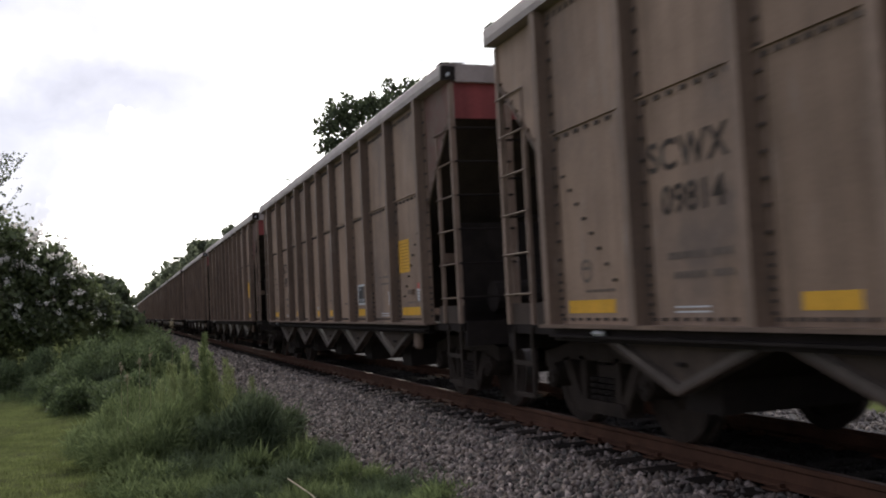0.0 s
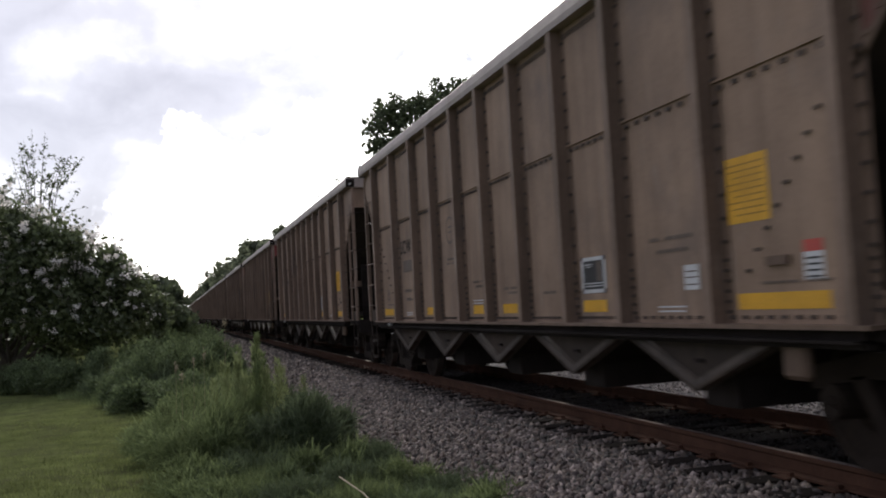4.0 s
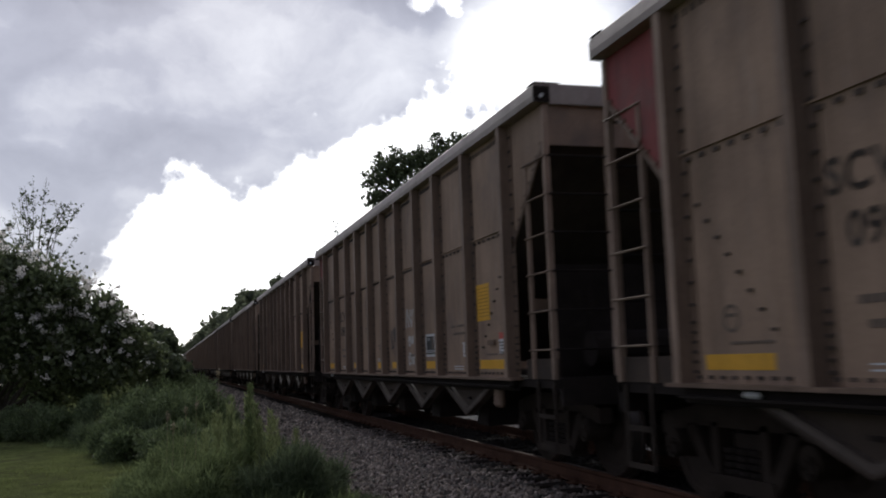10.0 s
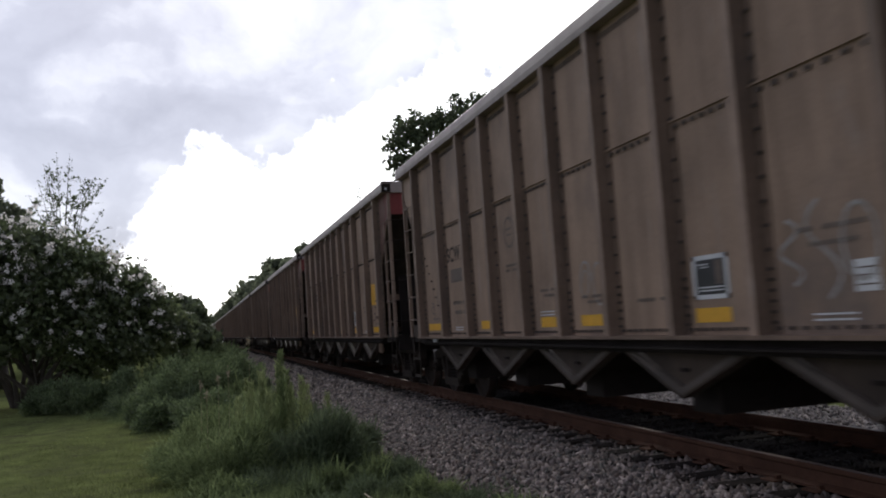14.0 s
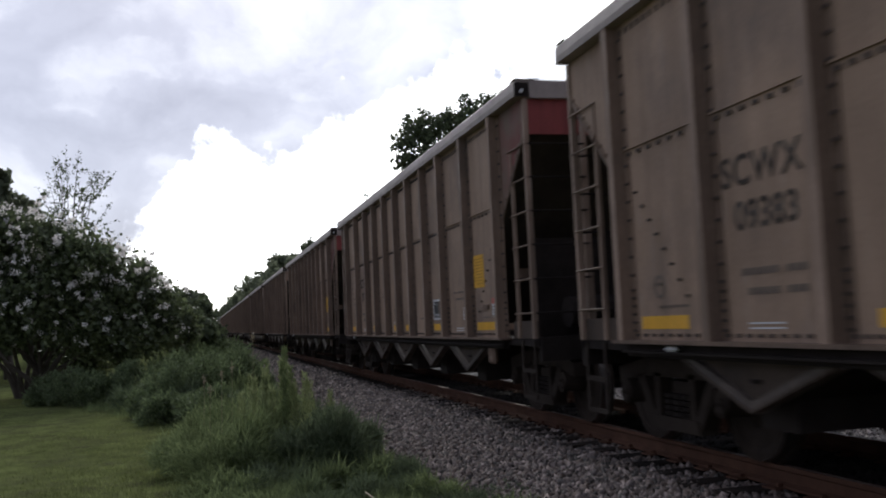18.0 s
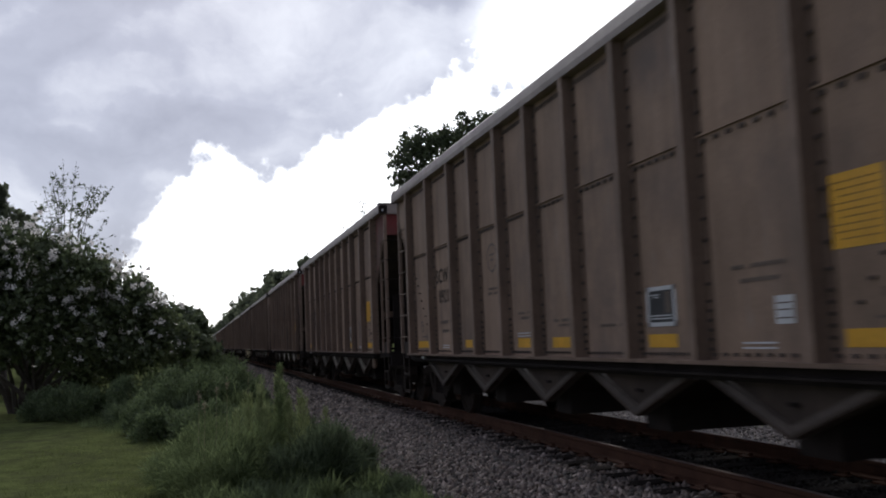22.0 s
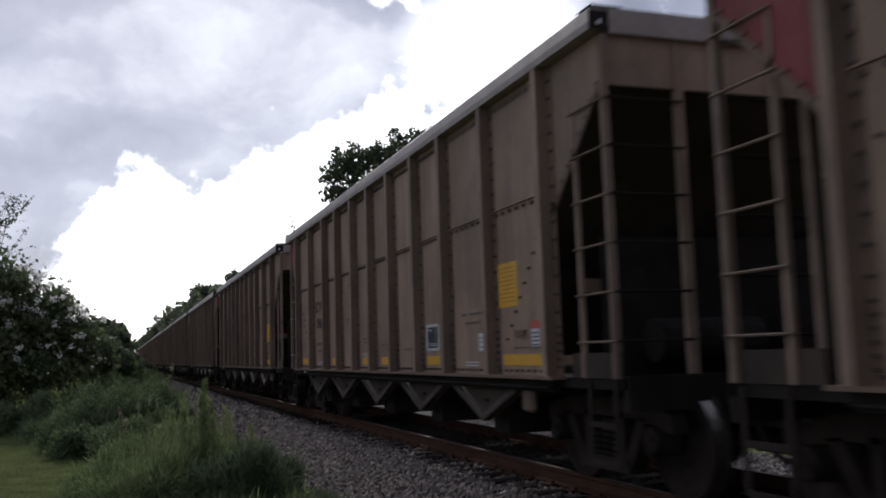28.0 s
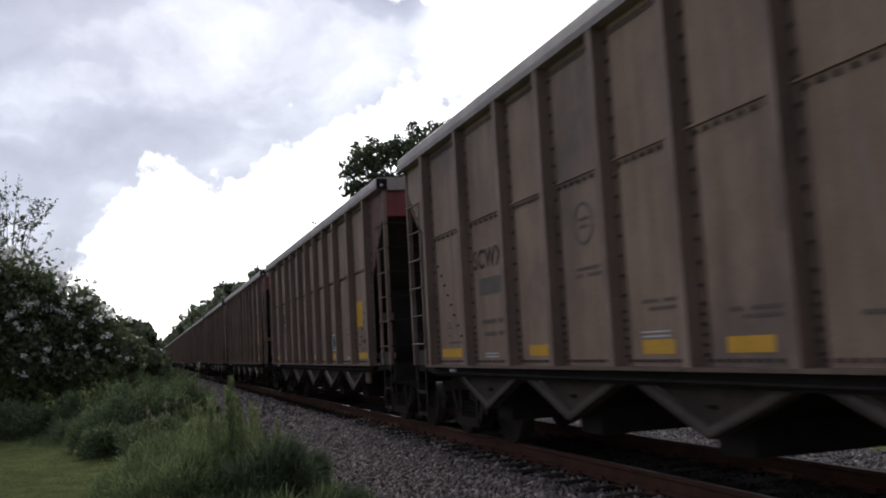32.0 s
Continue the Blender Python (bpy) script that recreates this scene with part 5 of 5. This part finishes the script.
def plume(at, height, seed, mat):
    """One tall feathery weed: a slender spire of fine upright leaves round a stem."""
    r = random.Random(seed)
    ob = tagged(new("weed_plume"), "tall pale green feathery weed plume", "weeds")
    ob.location = at
    lean = (r.gauss(0, 0.05), r.gauss(0, 0.05))
    bm, pts, ways = bmesh.new(), [], []
    tube(bm, (0, 0, -0.05), (lean[0] * height, lean[1] * height, height * 0.97), 0.006, 0.002, 4)
    for j in range(int(420 * height)):
        f = r.uniform(0.25, 1.0)
        b = r.uniform(0, 6.28)
        wide = 0.11 * (1.0 - f) ** 0.7 + 0.012
        p = Vector((lean[0] * height * f, lean[1] * height * f, height * f * 0.97)) + Vector((math.cos(b), math.sin(b), 0)) * wide * r.uniform(0.0, 0.7)
        l = r.uniform(0.05, 0.12)
        pts.append(tuple(p))
        ways.append((l * 0.45 * math.cos(b), l * 0.45 * math.sin(b), l * r.uniform(0.6, 1.0)))
    part("stem", bm, mat, ob)
    part("foliage", feathers("foliage", np.array(pts), np.array(ways), 0.011, mat), mat, ob)


def make_weeds():
    G = GROUND_Z - 0.03
    # tall spires, the soft light mass at their feet and the darker round clump beside it
    r = random.Random(31)
    for k, (x, y, h) in enumerate(((0.95, 12.3, 1.62), (1.06, 12.4, 1.48), (0.84, 12.4, 1.36), (0.72, 12.2, 1.28), (1.18, 12.3, 1.38), (0.58, 12.5, 1.22), (1.30, 12.5, 1.26), (0.66, 12.8, 1.25), (0.90, 12.8, 1.45), (1.10, 12.9, 1.4), (1.42, 12.7, 1.12), (0.46, 12.3, 1.05), (0.98, 12.0, 1.25), (0.80, 11.9, 1.12), (1.22, 12.0, 1.15), (1.55, 12.4, 1.0))):
        plume((x + r.gauss(0, 0.02), y, G), h, 500 + k, PLUME if k % 4 else WEED)
    for x, y, rx, ry, h, n, mat, label in ((0.28, 11.4, 0.62, 0.7, 0.92, 9000, WEED, "soft light green mass of feathery weeds"), (0.75, 11.9, 0.5, 0.5, 0.85, 6500, WEED, "soft light green mass of feathery weeds"), (-0.05, 12.9, 0.6, 0.7, 0.75, 6000, WEED, "soft light green mass of feathery weeds"),
                                           (1.45, 11.2, 0.48, 0.55, 0.86, 9000, DARKWEED, "dark green rounded weed clump at the foot of the ballast"), (1.80, 11.9, 0.40, 0.5, 0.72, 6000, DARKWEED, "dark green rounded weed clump at the foot of the ballast"),
                                           (1.05, 11.1, 0.4, 0.4, 0.66, 5000, DARKWEED, "dark green rounded weed clump among lighter weeds"), (1.5, 13.4, 0.5, 0.7, 0.85, 5000, DARKWEED, "dark green rounded weed clump at the foot of the ballast"), (0.2, 15.2, 0.75, 1.0, 0.85, 6000, WEED, "soft light green mass of feathery weeds"), (1.1, 16.2, 0.7, 1.0, 0.85, 6000, WEED, "soft light green mass of feathery weeds")):
        mound("weed_clump", (x, y, G), rx, ry, h, n, int(x * 100 + y * 1000), label, mat)
    # low matted weeds in front of them, down to the ballast
    for k, (x, y, rx, ry, h) in enumerate(((0.45, 9.5, 0.6, 0.7, 0.30), (1.05, 9.1, 0.5, 0.6, 0.27), (1.55, 8.6, 0.5, 0.5, 0.24), (2.05, 8.2, 0.45, 0.5, 0.20), (1.75, 9.5, 0.5, 0.5, 0.33), (2.25, 9.4, 0.4, 0.5, 0.28), (2.15, 10.4, 0.35, 0.5, 0.34), (0.9, 8.0, 0.5, 0.5, 0.18),
                                            (1.5, 7.5, 0.5, 0.5, 0.15), (2.45, 8.7, 0.35, 0.4, 0.17), (0.1, 10.3, 0.5, 0.5, 0.42), (0.75, 10.3, 0.5, 0.5, 0.48), (2.75, 8.0, 0.35, 0.35, 0.10))):
        mound("weed_mat", (x, y, bank_z(x) - 0.02), rx, ry, h, 4200, 700 + k, "low matted green weeds at the edge of the ballast", (WEED, DARKWEED, SHRUB)[(0, 1, 0, 2, 1)[k % 5]], 0.07, 0.009, 12)
    for x, y, rx, ry, h, n in ((-0.15, 21.3, 1.1, 1.1, 1.5, 15000), (0.75, 21.8, 0.75, 0.9, 1.4, 10000), (-1.0, 22.0, 0.7, 0.8, 1.05, 6000), (-3.1, 26.6, 1.0, 0.9, 1.15, 8000), (-1.75, 26.2, 0.7, 0.8, 1.25, 6000), (-4.1, 27.6, 0.6, 0.7, 0.95, 5000), (0.3, 18.6, 0.8, 0.9, 0.9, 6000), (-0.7, 20.0, 0.6, 0.7, 0.7, 5000), (0.95, 26, 0.9, 1.2, 1.5, 7000)):
        mound("shrub", (x, y, G), rx, ry, h, n, int(abs(x) * 100 + y * 1000), "rounded soft green shrub beside the track", SHRUB, 0.085, 0.034, 20, 0.04)
    # smaller tufts that fill the strip between them
    for k in range(44):
        y = r.uniform(9.6, 28.0)
        lo = float(edge_x(y))
        f = r.uniform(0.1, 0.95)
        x = lo + 0.25 + (1.75 - lo) * f
        big = 1.0 if y < 16 else 1.8
        h = r.uniform(0.30, 0.62) * (0.7 if y < 10.6 else 1.0) * (1.0 if y < 16 else 1.35)
        w = r.uniform(0.16, 0.34) * big
        mat = (WEED, SHRUB, WEED, DARKWEED)[k % 4]
        mound("weed_tuft", (x, y, G), w, w * r.uniform(0.8, 1.4), h, 1500, 900 + k, "ragged green tuft of weeds in rough grass", mat, 0.11 if y < 16 else 0.16, 0.011 if y < 16 else 0.022, 5)
    # thin stalks with pale seed heads
    for k, (x, y, h) in enumerate(((0.62, 12.6, 1.75), (0.20, 12.4, 1.3), (-0.02, 12.8, 1.2), (0.05, 12.2, 1.12), (0.35, 13.0, 1.35))):
        ob = tagged(new("seed_stalk"), "thin stalk with a pale seed head", "weeds")
        ob.location = (x, y, G)
        bm = tube(bmesh.new(), (0, 0, -0.04), (0.03, 0, h), 0.004, 0.002, 4)
        part("stem", bm, DRY, ob)
        q = np.random.default_rng(k).normal(0, 1, (40, 3)) * np.array([0.012, 0.012, 0.035]) + np.array([0.03, 0, h])
        part("seed_head", leaves("seed_head", q, 0.016, DRY, 600 + k, 2.0), DRY, ob)
    for k, (x, y, h, sp, n) in enumerate(((-1.2, 24.3, 0.8, 0.8, 24), (0.2, 29, 1.9, 1.0, 36), (-0.6, 34, 2.2, 1.1, 36), (0.8, 34, 1.7, 1.0, 30), (0.4, 42, 2.0, 1.2, 30), (1.0, 52, 2.0, 1.3, 30), (0.7, 64, 2.2, 1.4, 30))):
        fennel("shrub", (x, y, GROUND_Z - 0.03), h, sp, n, 300 + k, "dense green shrub beside the track", SHRUB, 0.045, 120, 0.30)
    for k, (x, y, h, sp, n) in enumerate(((2.78, 7.9, 0.17, 0.28, 44), (2.98, 8.3, 0.15, 0.26, 40), (2.75, 8.6, 0.22, 0.35, 34), (2.45, 8.9, 0.25, 0.3, 30), (3.1, 8.9, 0.16, 0.25, 20), (2.2, 9.6, 0.35, 0.3, 30), (1.9, 8.6, 0.3, 0.4, 34), (1.2, 8.3, 0.3, 0.5, 34), (0.7, 9.0, 0.35, 0.5, 34))):
        fennel("low_weeds", (x, y, bank_z(x) - 0.02), h, sp, n, 400 + k, "low ragged weeds at the edge of the ballast", DARKWEED, fine=0.009, density=170, reach=0.09, lean=0.6)
    # dry twig and a stub near the camera
    bm = bmesh.new()
    for p, q in (((1.47, 8.88, -0.22), (1.56, 8.2, -0.26)), ((1.56, 8.2, -0.26), (1.63, 7.31, -0.36)), ((1.66, 7.36, -0.48), (1.665, 7.36, -0.20))):
        tube(bm, p, q, 0.008, 0.006, 5)
    part("twig", bm, DRY)
    tagged(bpy.data.objects["twig"], "bent dry pale twig lying in the grass", "twig")


make_trees()
make_undergrowth()
make_weeds()


# ---- what moves ----
def motions():
    step = radians(60) * 0.457
    for k, car in enumerate(cars):
        def at(t, k=k):
            return PITCH * k + slack(k) - travel(t) + HALF
        walk(car, [(t, pose(TRACK_X, at(t), 0)) for t in (0, 4, 8, 12, 16, 20, 24, 28, 32)])
        # the wheels roll while the car is near
        near = [t for t in np.arange(0, 32.001, 0.1) if -14 < at(t) < 34]
        if not near:
            continue
        sets = [o for o in car.children if o.name.startswith("wheelset")]
        y0, y1 = at(near[0]), at(near[-1])
        turns = max(1, math.ceil((y0 - y1) / step))
        times = [near[0] + (near[-1] - near[0]) * j / turns for j in range(turns + 1)]
        times = [float(t) for t in ([0.0] if times[0] > 0.04 else []) + times + ([32.0] if times[-1] < 31.96 else [])]
        for o in sets:
            rows = []
            for t in times:
                a = (y0 - min(y0, max(y1, at(t)))) / 0.457
                rows.append((t, Matrix.Translation(o.location) @ Matrix.Rotation(a, 4, "X")))
            base = o.location.copy()
            walk(o, rows)


motions()
